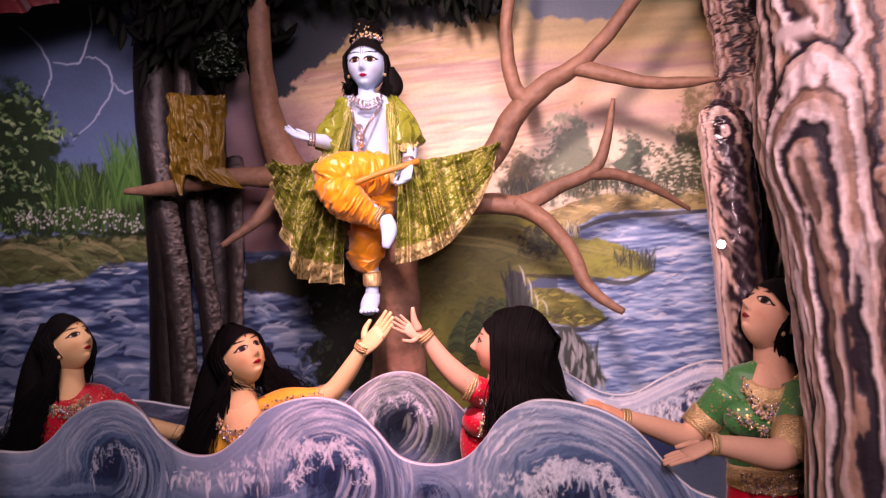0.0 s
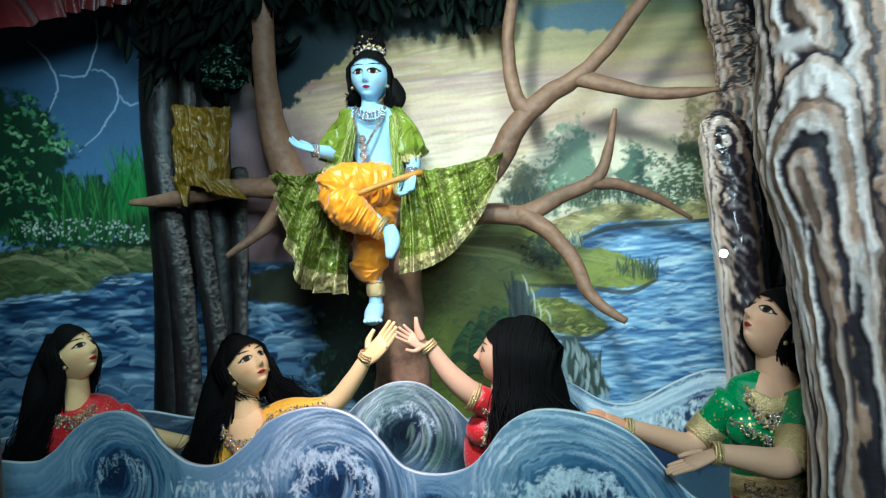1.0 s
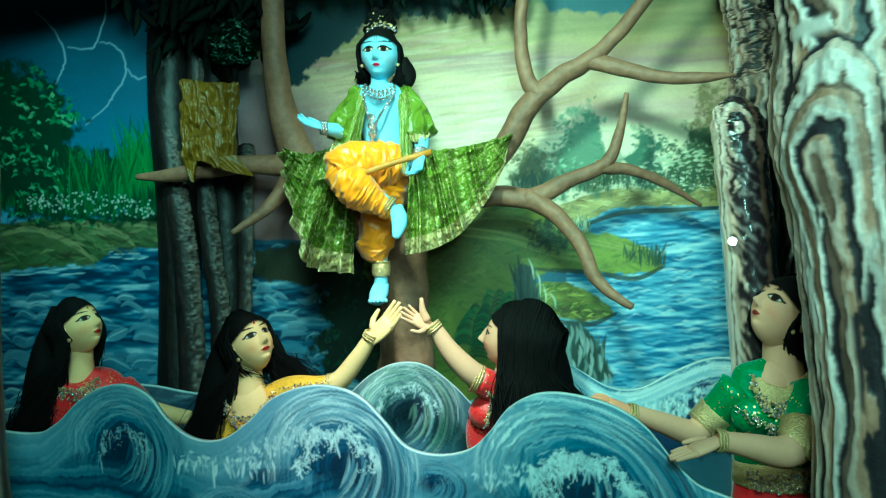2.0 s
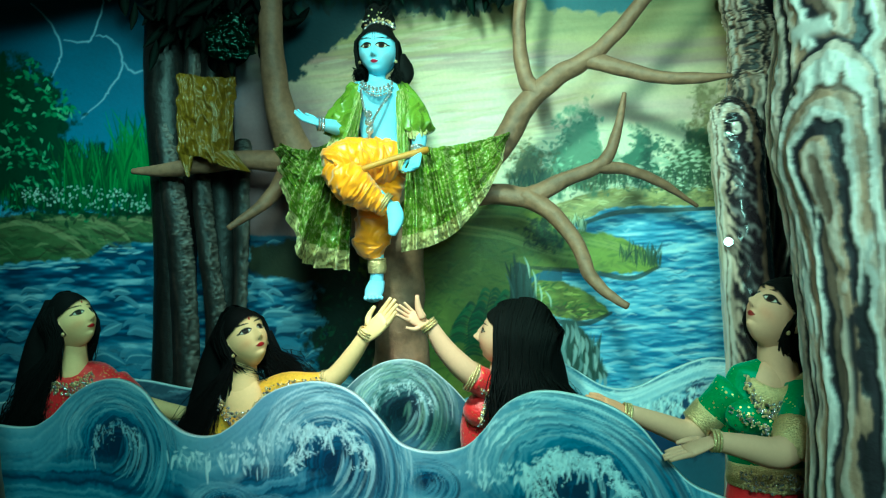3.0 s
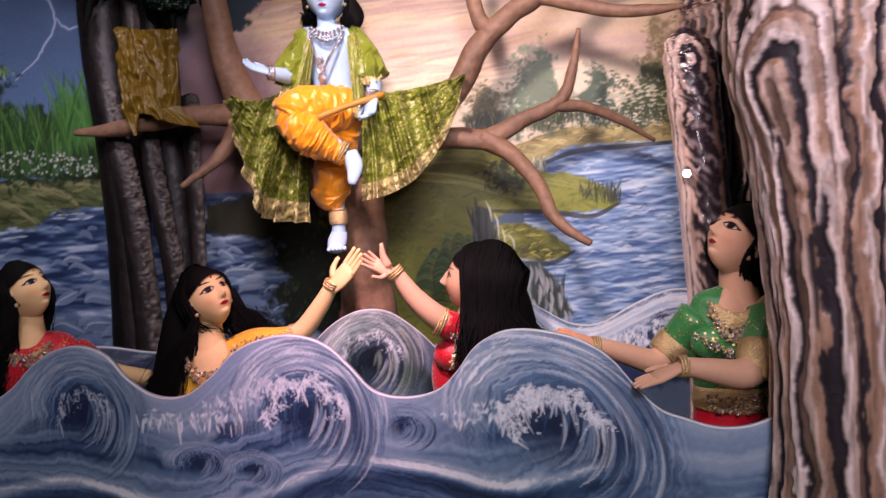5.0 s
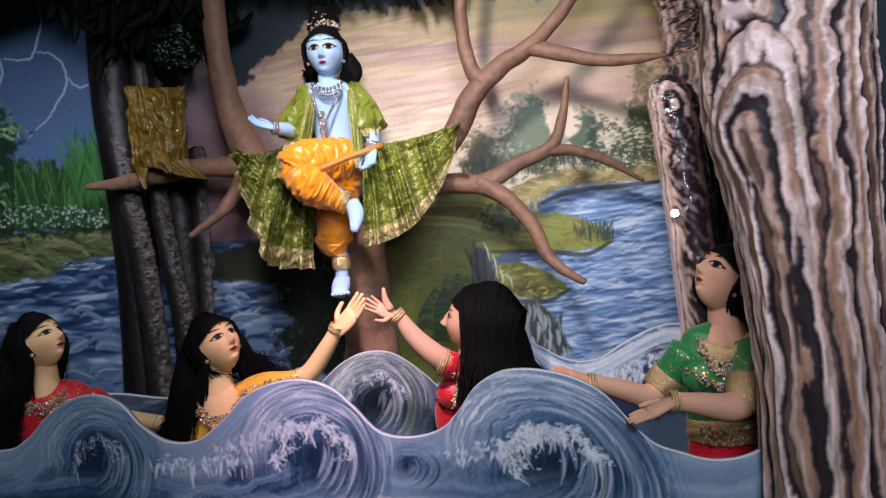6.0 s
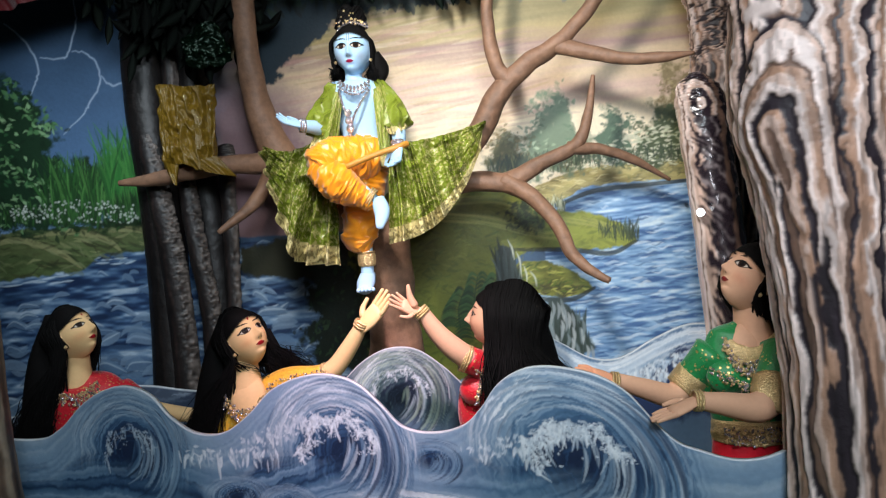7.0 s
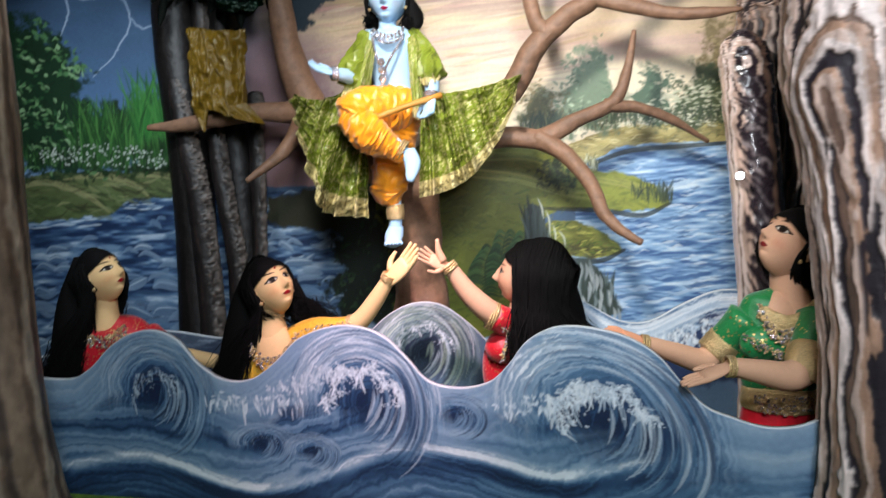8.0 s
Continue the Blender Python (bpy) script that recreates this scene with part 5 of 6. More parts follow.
def palm(s, wrist, tip, normal, k, skin, spread=0.35, thumb=1, curlin=0.0):
    """An open hand from the wrist towards the finger tips."""
    w, d = np.asarray(wrist, float), unit(np.asarray(tip, float) - np.asarray(wrist, float))
    nrm = unit(np.asarray(normal, float) - d * (np.asarray(normal, float) @ d))
    side = np.cross(d, nrm)
    s.tube([w - d * 0.01 * k, w + d * 0.04 * k, w + d * 0.095 * k], [0.024 * k, 0.037 * k, 0.038 * k], SKIN, skin, sides=14, flat=0.42, side=nrm)
    for i in range(4):
        o = (i - 1.5) / 1.5
        base = w + d * 0.088 * k + side * o * 0.028 * k
        dd = unit(d + side * o * spread * 0.4)
        l = (0.075, 0.085, 0.08, 0.062)[i] * k
        s.tube([base, base + dd * l * 0.5 + nrm * 0.006 * k, base + dd * l + nrm * (curlin * 0.03 * k)], [0.0098 * k, 0.009 * k, 0.006 * k], SKIN, skin, sides=8, fine=3, side=nrm)
    base = w + d * 0.03 * k + side * thumb * 0.03 * k
    s.tube([base, base + (d * 0.6 + side * thumb * 0.8) * 0.035 * k, base + (d * 0.9 + side * thumb * 0.6) * 0.068 * k], [0.014 * k, 0.011 * k, 0.007 * k], SKIN, skin, sides=8, fine=3, side=nrm)


def bangle(s, at, axis, radius, mat=None, n=22, width=0.004, rows=3):
    d = unit(axis)
    a = unit(np.cross(d, (0.3, 0.5, 0.8)))
    b = np.cross(d, a)
    th = np.linspace(0, 2 * np.pi, n, endpoint=False)
    ph = np.linspace(0, 2 * np.pi, 6, endpoint=False)
    for j in range(rows):
        c0 = np.asarray(at) + d * j * width * 2.2
        ring = [[c0 + (radius + width * np.cos(q)) * (np.cos(t) * a + np.sin(t) * b) + width * np.sin(q) * d for q in ph] for t in th]
        ring.append(ring[0])
        s.grid(ring, mat or GOLD, loop=True)


def beads(s, path, size, mat, n=26):
    p = smooth(path, 12)
    for q in p[np.linspace(0, len(p) - 1, n).astype(int)]:
        s.ball(q, (size,) * 3, mat, n=6)


def collar(s, path, deep, n=170, seed=1, size=0.0042):
    """Sequins and beads sewn thickly along a neckline."""
    g = np.random.RandomState(seed)
    p = smooth(path, 14)
    for k in range(n):
        q = p[g.randint(len(p))] + (g.normal(0, 0.004), -g.uniform(0, 0.006), -deep * g.rand() ** 1.3)
        s.ball(q, (size * g.uniform(0.6, 1.5), size * 0.6, size * g.uniform(0.6, 1.5)), GOLD if g.rand() < 0.55 else SILVER, n=6)


def drape(s, top, hem, mat, colour, folds=7, depth=0.03, rows=40, cols=120, thick=0.004, push=(0, -1, 0), seed=0, trim=None, sag=0.0, crumple=0.0):
    """Cloth between a gathered edge and a hem, in folds that deepen towards the hem."""
    g = np.random.RandomState(seed)
    a, b = smooth(top, 30), smooth(hem, 30)
    t = np.linspace(0, 1, cols)
    A = np.stack([np.interp(t, np.linspace(0, 1, len(a)), a[:, k]) for k in range(3)], 1)
    B = np.stack([np.interp(t, np.linspace(0, 1, len(b)), b[:, k]) for k in range(3)], 1)
    v = np.linspace(0, 1, rows)[:, None, None]
    P = A[None] * (1 - v) + B[None] * v
    ph = t * folds * 2 * np.pi + 2.2 * np.sin(t * 7 + g.uniform(0, 6)) + 0.8 * np.sin(t * 23 + g.uniform(0, 6)) + g.uniform(0, 6)
    ph = ph[None, :, None] + 0.9 * np.sin(3.1 * v + 5 * t[None, :, None] + seed)
    w = (0.9 * (1 - 2 * np.abs(np.sin(ph / 2))) + 0.5 * np.sin(ph) + 0.4 * np.sin(1.7 * ph + 1 + 1.5 * v) * (1 - 0.4 * v)) * (0.25 + 0.75 * v)
    P = P + np.asarray(push) * depth * w
    P = P - np.array([0, 0, 1]) * sag * np.sin(np.pi * v)
    if crumple:
        creased = cloudy((rows, cols), (5, 6), seed + 8, 4)
        P = P + np.asarray(push) * crumple * (1 - 2 * np.abs(2 * creased - 1))[..., None]
    n = cloudy((rows, cols), (rows / 2.4, cols / 3), seed + 5, 2)
    col = np.broadcast_to(np.asarray(colour), (rows, cols, 3)).copy()
    if trim is not None:
        pat = n > 0.68
        col[pat] = 0.5 * np.asarray(trim) + 0.4 * np.asarray(colour)
        border = np.broadcast_to(v[..., 0] > 0.84, pat.shape)
        col[border] = trim
        col[border & (n > 0.6)] = np.asarray(trim) * 0.45
    back = P - np.asarray(push) * thick
    s.grid(np.concatenate([P, back[:, ::-1]], 1), mat, np.concatenate([col, col[:, ::-1]], 1), loop=True)


def torso(s, path, radii, mat, colour, flat=0.62, side=(0, 1, 0), sides=40):
    s.tube(path, radii, mat, colour, sides=sides, fine=8, flat=flat, side=side, lumps=0.015)


# the flute player on the tree
K = Shape()
g_hair = np.random.RandomState(21)
up = (0.0, 0, 1)
head(K, (-0.255, 2.840, 2.225), (-0.12, -1, -0.06), (0.03, 0, 1), 0.9, BLUE, bindi=False, lips=(150, 20, 60), wide=1.02, marks=True, hairline=0.5, mouth=0.017, eye=1.26)
tresses(K, (-0.257, 2.860, 2.229), (-0.12, -1, -0.06), up, 0.86, [(-0.337, 2.840, 2.134), (-0.326, 2.900, 2.131), (-0.214, 2.920, 2.115), (-0.169, 2.860, 2.108)], n=900, seed=3, wave=0.006, fray=0.008)
K.tube([(-0.168, 2.880, 2.219), (-0.156, 2.880, 2.165), (-0.169, 2.880, 2.121), (-0.199, 2.880, 2.120)], [0.02, 0.034, 0.03, 0.012], HAIR, lumps=0.12)
K.tube([(-0.319, 2.880, 2.244), (-0.331, 2.880, 2.196), (-0.321, 2.880, 2.159)], [0.012, 0.016, 0.01], HAIR, lumps=0.12)
for q, rx, rz in (((-0.252, 2.880, 2.333), 0.062, 0.03), ((-0.259, 2.880, 2.361), 0.054, 0.026), ((-0.251, 2.880, 2.387), 0.042, 0.024), ((-0.267, 2.880, 2.407), 0.022, 0.018), ((-0.227, 2.880, 2.401), 0.02, 0.016)):
    K.ball(q, (rx, rx, rz), HAIR, n=16)
for j in range(90):
    h = g_hair.uniform(0, 2 * np.pi)
    lo_r, hi_r = 0.064 * g_hair.uniform(0.9, 1.05), 0.046 * g_hair.uniform(0.8, 1.1)
    p0 = np.array((-0.253, 2.880, 2.329)) + (lo_r * math.cos(h), lo_r * math.sin(h), 0)
    p1 = np.array((-0.251, 2.880, 2.392)) + (hi_r * math.cos(h + 1.3), hi_r * math.sin(h + 1.3), g_hair.normal(0, 0.008))
    K.tube([p0, (p0 + p1) / 2 + 0.012 * unit((math.cos(h + 0.6), math.sin(h + 0.6), 0)), p1], [0.005, 0.0065, 0.003], HAIR, sides=5, fine=3)
beads(K, [(-0.295, 2.790, 2.304), (-0.244, 2.790, 2.326), (-0.185, 2.790, 2.303)], 0.006, SILVER, 14)
torso(K, [(-0.256, 2.860, 1.849), (-0.255, 2.860, 1.895), (-0.255, 2.860, 1.963), (-0.255, 2.860, 2.026), (-0.259, 2.860, 2.081), (-0.262, 2.860, 2.115)], [0.08, 0.078, 0.088, 0.106, 0.098, 0.048], SKIN, BLUE)
K.tube([(-0.264, 2.860, 2.077), (-0.263, 2.860, 2.122), (-0.262, 2.860, 2.156)], [0.042, 0.034, 0.034], SKIN, BLUE)
for e in ((598, 160), (664, 160)):
    K.ball((np.array((-0.255, 2.860, 2.076)) + (np.array((-0.335, 2.860, 2.084)) - np.array((-0.255, 2.860, 2.076))) * (1 if e[0] < 630 else -1)), (0.036, 0.034, 0.036), SKIN, BLUE)
K.tube([(-0.329, 2.860, 2.056), (-0.380, 2.840, 1.983), (-0.398, 2.800, 1.933), (-0.433, 2.740, 1.930), (-0.469, 2.700, 1.935)], [0.034, 0.031, 0.03, 0.026, 0.02], SKIN, BLUE)
palm(K, (-0.461, 2.700, 1.934), (-0.544, 2.660, 1.958), (0, -0.6, 0.8), 0.62, BLUE, 0.6, 1, 0.8)
bangle(K, (-0.454, 2.710, 1.933), (-1, -0.3, 0.1), 0.024, SILVER)
K.tube([(-0.181, 2.860, 2.042), (-0.133, 2.820, 1.956), (-0.107, 2.780, 1.893), (-0.105, 2.720, 1.842), (-0.114, 2.690, 1.813)], [0.034, 0.031, 0.03, 0.026, 0.02], SKIN, BLUE)
palm(K, (-0.111, 2.690, 1.822), (-0.124, 2.640, 1.754), (-0.5, -0.8, 0), 0.72, BLUE, 0.2, 1, 1.4)
bangle(K, (-0.110, 2.700, 1.835), (0, -0.4, -1), 0.024, SILVER)
# orange wrap: hips, raised leg across, standing leg
K.tube([(-0.252, 2.850, 1.875), (-0.255, 2.850, 1.844), (-0.256, 2.850, 1.792), (-0.256, 2.850, 1.746)], [0.082, 0.098, 0.11, 0.1], ORANGE, sides=96, flat=0.75, fine=26, lumps=0.014, seed=2, pleats=3, crease=0.17, tight=2.3)
K.tube([(-0.228, 2.820, 1.798), (-0.320, 2.740, 1.799), (-0.398, 2.660, 1.783), (-0.427, 2.640, 1.763)], [0.085, 0.086, 0.07, 0.04], ORANGE, sides=96, fine=26, lumps=0.014, seed=3, pleats=4, crease=0.17, tight=2.3)
K.tube([(-0.420, 2.660, 1.777), (-0.362, 2.650, 1.715), (-0.304, 2.660, 1.668), (-0.255, 2.670, 1.633), (-0.227, 2.680, 1.609)], [0.05, 0.072, 0.06, 0.038, 0.032], ORANGE, sides=96, fine=26, lumps=0.014, seed=4, pleats=3, crease=0.17, tight=2.3)
K.tube([(-0.263, 2.670, 1.660), (-0.210, 2.680, 1.608), (-0.192, 2.680, 1.567)], [0.03, 0.024, 0.022], SKIN, BLUE)
K.tube([(-0.206, 2.660, 1.628), (-0.193, 2.640, 1.577), (-0.207, 2.620, 1.517)], [0.026, 0.03, 0.014], SKIN, BLUE, flat=0.7)
bangle(K, (-0.240, 2.670, 1.640), (1, 0, -0.7), 0.036, GOLD, rows=3)
K.tube([(-0.242, 2.860, 1.757), (-0.269, 2.860, 1.657), (-0.294, 2.850, 1.557), (-0.303, 2.850, 1.478), (-0.290, 2.850, 1.428)], [0.08, 0.078, 0.074, 0.07, 0.03], ORANGE, sides=96, fine=26, lumps=0.014, seed=5, pleats=5, crease=0.17, tight=1.2)
K.tube([(-0.286, 2.850, 1.465), (-0.286, 2.850, 1.373), (-0.291, 2.850, 1.323)], [0.03, 0.026, 0.028], SKIN, BLUE)
K.tube([(-0.286, 2.860, 1.340), (-0.293, 2.800, 1.309), (-0.295, 2.730, 1.284)], [0.03, 0.036, 0.03], SKIN, BLUE, flat=0.6)
for i in range(5):
    K.ball(np.array((-0.320, 2.720, 1.285)) + (0.0145 * i, 0.004 * abs(i - 2), 0), (0.0085, 0.014, 0.009), SKIN, BLUE, n=8)
bangle(K, (-0.283, 2.850, 1.400), (0, 0, 1), 0.031, GOLD, rows=4)
# necklaces
for off, sz in ((0, 0.006), (0.012, 0.007)):
    beads(K, [np.array((-0.321, 2.790, 2.096)) - (0, 0, off), np.array((-0.290, 2.760, 2.065)) - (0, 0, off), np.array((-0.260, 2.755, 2.053)) - (0, 0, off), np.array((-0.225, 2.760, 2.061)) - (0, 0, off), np.array((-0.202, 2.790, 2.089)) - (0, 0, off)], sz * 0.75, SILVER, 15)
beads(K, [(-0.319, 2.780, 2.067), (-0.309, 2.760, 2.008), (-0.293, 2.755, 1.947), (-0.292, 2.765, 1.887), (-0.276, 2.755, 1.945), (-0.244, 2.755, 1.999), (-0.205, 2.780, 2.057)], 0.006, SILVER, 44)
for j in range(9):
    K.ball(np.array((-0.312, 2.785, 2.098)) * (1 - j / 8) + np.array((-0.202, 2.785, 2.092)) * (j / 8) - (0, 0.035 * math.sin(j * math.pi / 8), 0.03 * math.sin(j * math.pi / 8)), (0.0065, 0.005, 0.01), SILVER, n=8)
for q in ((-0.290, 2.750, 1.972), (-0.289, 2.750, 1.942), (-0.288, 2.755, 1.912)):
    K.ball(q, (0.016, 0.008, 0.016), SILVER, n=8)
collar(K, [(-0.305, 2.800, 2.330), (-0.250, 2.785, 2.340), (-0.190, 2.800, 2.325)], 0.022, 46, 9, 0.0034)
collar(K, [(-0.290, 2.822, 2.375), (-0.250, 2.815, 2.385), (-0.215, 2.822, 2.372)], 0.05, 12, 10, 0.003)
K.tube([(-0.286, 2.850, 1.372), (-0.285, 2.850, 1.395), (-0.285, 2.850, 1.420)], [0.034, 0.037, 0.035], GOLD, sides=24)
K.build("statue", label="blue-painted statue of a flute player in an orange wrap", category="statue")
# flute
fl = Shape()
fl.tube([(-0.308, 2.620, 1.754), (-0.206, 2.650, 1.789), (-0.071, 2.680, 1.825)], [0.011, 0.011, 0.012], shader("bamboo_cane", 0.4, colour=lin(190, 130, 50), grain=60), sides=14)
fl.build("flute", label="slender yellow bamboo flute held in the statue's hand", category="flute")
# shawl
GR, TR = lin(118, 130, 42), lin(210, 194, 136)
sh = new("shawl")
tagged(sh, "green and gold brocade shawl spread wide over the statue's arms", "shawl")


def cloth(name, parent, mat, *args, **kw):
    s = Shape()
    drape(s, *args, mat=mat, **kw)
    return s.build(name, parent=parent)


cloth("fan", sh, BROCADE, [(-0.147, 2.720, 1.820), (-0.117, 2.680, 1.838), (-0.054, 2.720, 1.836), (0.059, 2.800, 1.857), (0.156, 2.880, 1.885), (0.247, 2.950, 1.917)], [(-0.179, 2.700, 1.453), (-0.080, 2.680, 1.470), (0.023, 2.700, 1.520), (0.111, 2.760, 1.615), (0.190, 2.850, 1.736), (0.256, 2.950, 1.907)], colour=GR, folds=8, depth=0.056, crumple=0.014, trim=TR, seed=3, rows=110, cols=280)
# this fan's green and gold are dimmed to put its shade into the colour
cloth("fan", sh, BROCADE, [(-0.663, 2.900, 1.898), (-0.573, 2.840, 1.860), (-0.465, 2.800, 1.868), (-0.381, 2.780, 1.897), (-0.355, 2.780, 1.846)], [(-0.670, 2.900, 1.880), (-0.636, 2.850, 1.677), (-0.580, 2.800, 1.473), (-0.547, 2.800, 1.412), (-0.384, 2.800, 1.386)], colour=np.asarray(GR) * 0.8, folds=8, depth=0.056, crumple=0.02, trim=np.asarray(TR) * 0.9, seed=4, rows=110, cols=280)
cloth("sleeve_fold", sh, BROCADE, [(-0.347, 2.840, 2.081), (-0.321, 2.790, 2.058), (-0.309, 2.780, 2.031)], [(-0.463, 2.780, 1.857), (-0.392, 2.730, 1.832), (-0.361, 2.750, 1.761)], colour=GR, folds=5, depth=0.016, trim=TR, seed=5, rows=60, cols=110)
cloth("sleeve_fold", sh, BROCADE, [(-0.187, 2.780, 2.059), (-0.151, 2.800, 2.077), (-0.119, 2.840, 2.059)], [(-0.167, 2.760, 1.896), (-0.115, 2.700, 1.866), (-0.061, 2.760, 1.903)], colour=GR, folds=5, depth=0.016, trim=TR, seed=6, rows=60, cols=110)
cloth("front_fall", sh, BROCADE, [(-0.188, 2.770, 2.040), (-0.163, 2.760, 2.023), (-0.135, 2.770, 2.004)], [(-0.184, 2.720, 1.758), (-0.162, 2.700, 1.742), (-0.144, 2.710, 1.758)], colour=GR, folds=3, depth=0.012, trim=TR, seed=9, rows=60, cols=70)
for path, seed in (([(-0.335, 2.860, 2.093), (-0.381, 2.830, 2.004), (-0.417, 2.790, 1.907)], 5), ([(-0.171, 2.860, 2.090), (-0.128, 2.810, 1.999), (-0.101, 2.760, 1.903)], 6)):
    s = Shape()
    s.tube(path, [0.03, 0.047, 0.056], BROCADE, GR, sides=120, fine=28, crease=0.34, seed=seed, tight=0.5, pleats=8)
    s.build("sleeve", parent=sh)
# same green, dimmed for the shade behind the body
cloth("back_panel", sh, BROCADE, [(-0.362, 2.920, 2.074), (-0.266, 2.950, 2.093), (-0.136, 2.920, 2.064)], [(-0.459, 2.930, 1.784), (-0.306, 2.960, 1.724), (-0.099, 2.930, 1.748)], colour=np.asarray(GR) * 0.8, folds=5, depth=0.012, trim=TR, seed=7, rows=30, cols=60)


def woman(build, name_label):
    s = Shape()
    build(s)
    return s.build("statue", label=name_label, category="statue")


RED, YEL, GRN, SKIRT = lin(190, 18, 34), lin(225, 170, 50), lin(20, 120, 60), lin(205, 20, 40)


def figure_a(s):
    f, u = (0.86, -0.36, 0.42), (-0.44, 0.1, 1)
    head(s, (-1.516, 2.930, 1.209), f, u, 0.98, SK1, wide=0.95, hairline=0.46, mouth=0.019, eye=1.06)
    tresses(s, (-1.531, 2.950, 1.207), f, u, 1.0, [(-1.846, 2.950, 0.748), (-1.724, 2.850, 0.697), (-1.642, 2.900, 0.741), (-1.534, 2.850, 0.815)], n=2400, seed=11, wave=0.03, front=0.38, width=0.0026)
    s.tube([(-1.623, 2.990, 1.287), (-1.670, 2.970, 1.105), (-1.727, 2.950, 0.830)], [0.04, 0.06, 0.07], HAIR, flat=0.6, lumps=0.06)
    s.tube([(-1.530, 2.950, 0.975), (-1.524, 2.950, 1.070), (-1.523, 2.950, 1.152)], [0.06, 0.046, 0.045], SKIN, SK1)
    torso(s, [(-1.580, 2.970, STAGE), (-1.552, 2.970, 0.709), (-1.525, 2.970, 0.899), (-1.519, 2.970, 0.989), (-1.519, 2.960, 1.034)], [0.15, 0.17, 0.2, 0.16, 0.06], CLOTH, RED)
    s.tube([(-1.366, 2.960, 0.956), (-1.290, 2.930, 0.902), (-1.243, 2.900, 0.867)], [0.055, 0.05, 0.045], CLOTH, RED)
    s.tube([(-1.258, 2.900, 0.883), (-1.138, 2.850, 0.864), (-1.033, 2.800, 0.855)], [0.036, 0.033, 0.028], SKIN, SK1)
    collar(s, [(-1.380, 2.905, 0.985), (-1.320, 2.885, 0.950), (-1.260, 2.865, 0.910)], 0.05, 60, 14, 0.003)
    collar(s, [(-1.600, 2.870, 1.000), (-1.543, 2.850, 0.985), (-1.471, 2.835, 0.985), (-1.415, 2.860, 1.020)], 0.05, 230, 3)


def figure_b(s):
    f, u = (0.62, -0.68, 0.42), (-0.4, 0.1, 1)
    head(s, (-0.750, 2.640, 1.156), f, u, 0.96, SK1, wide=0.97, hairline=0.44, mouth=0.019, eye=1.08)
    tresses(s, (-0.763, 2.660, 1.158), f, u, 0.97, [(-1.050, 2.680, 0.747), (-0.967, 2.600, 0.784), (-0.890, 2.600, 0.818), (-0.850, 2.640, 0.900), (-0.610, 2.740, 0.960), (-0.560, 2.760, 0.985)], n=2600, seed=12, wave=0.02, split=True, front=0.5, width=0.0026)
    s.tube([(-0.823, 2.720, 1.239), (-0.880, 2.700, 1.073), (-0.951, 2.700, 0.818)], [0.04, 0.05, 0.06], HAIR, flat=0.6, lumps=0.06)
    s.tube([(-0.712, 2.740, 1.161), (-0.665, 2.750, 1.030), (-0.625, 2.760, 0.951)], [0.04, 0.045, 0.035], HAIR, flat=0.6, lumps=0.06)
    s.tube([(-0.766, 2.660, 0.939), (-0.765, 2.660, 1.025), (-0.761, 2.660, 1.100)], [0.075, 0.05, 0.046], SKIN, SK1)
    torso(s, [(-0.829, 2.680, STAGE), (-0.806, 2.680, 0.720), (-0.787, 2.680, 0.849), (-0.771, 2.680, 0.935), (-0.764, 2.670, 0.975)], [0.14, 0.16, 0.165, 0.13, 0.06], CLOTH, YEL)
    s.tube([(-0.765, 2.600, 0.890), (-0.760, 2.620, 0.948), (-0.765, 2.650, 1.001)], [0.05, 0.07, 0.05], SKIN, SK1, flat=0.5)
    s.tube([(-0.705, 2.680, 0.949), (-0.612, 2.660, 0.983), (-0.523, 2.640, 0.986), (-0.461, 2.630, 0.991)], [0.05, 0.046, 0.044, 0.043], CLOTH, YEL, lumps=0.04)
    s.tube([(-0.489, 2.630, 0.989), (-0.428, 2.620, 1.015), (-0.358, 2.600, 1.096), (-0.302, 2.580, 1.177)], [0.038, 0.036, 0.031, 0.023], SKIN, SK1)
    palm(s, (-0.306, 2.580, 1.160), (-0.172, 2.560, 1.292), (-0.6, -0.75, 0.3), 0.98, SK1, 0.1, -1, 0.5)
    bangle(s, (-0.311, 2.580, 1.166), (0.6, -0.2, 1), 0.026)
    bangle(s, (-0.470, 2.630, 0.992), (1, 0, 0.1), 0.043, GOLD)
    collar(s, [(-0.660, 2.630, 0.990), (-0.560, 2.605, 1.012), (-0.470, 2.595, 1.018)], 0.05, 110, 13, 0.0034)
    collar(s, [(-0.845, 2.585, 0.985), (-0.790, 2.545, 0.925), (-0.735, 2.545, 0.915), (-0.690, 2.57, 0.950), (-0.660, 2.60, 0.995)], 0.05, 260, 4)


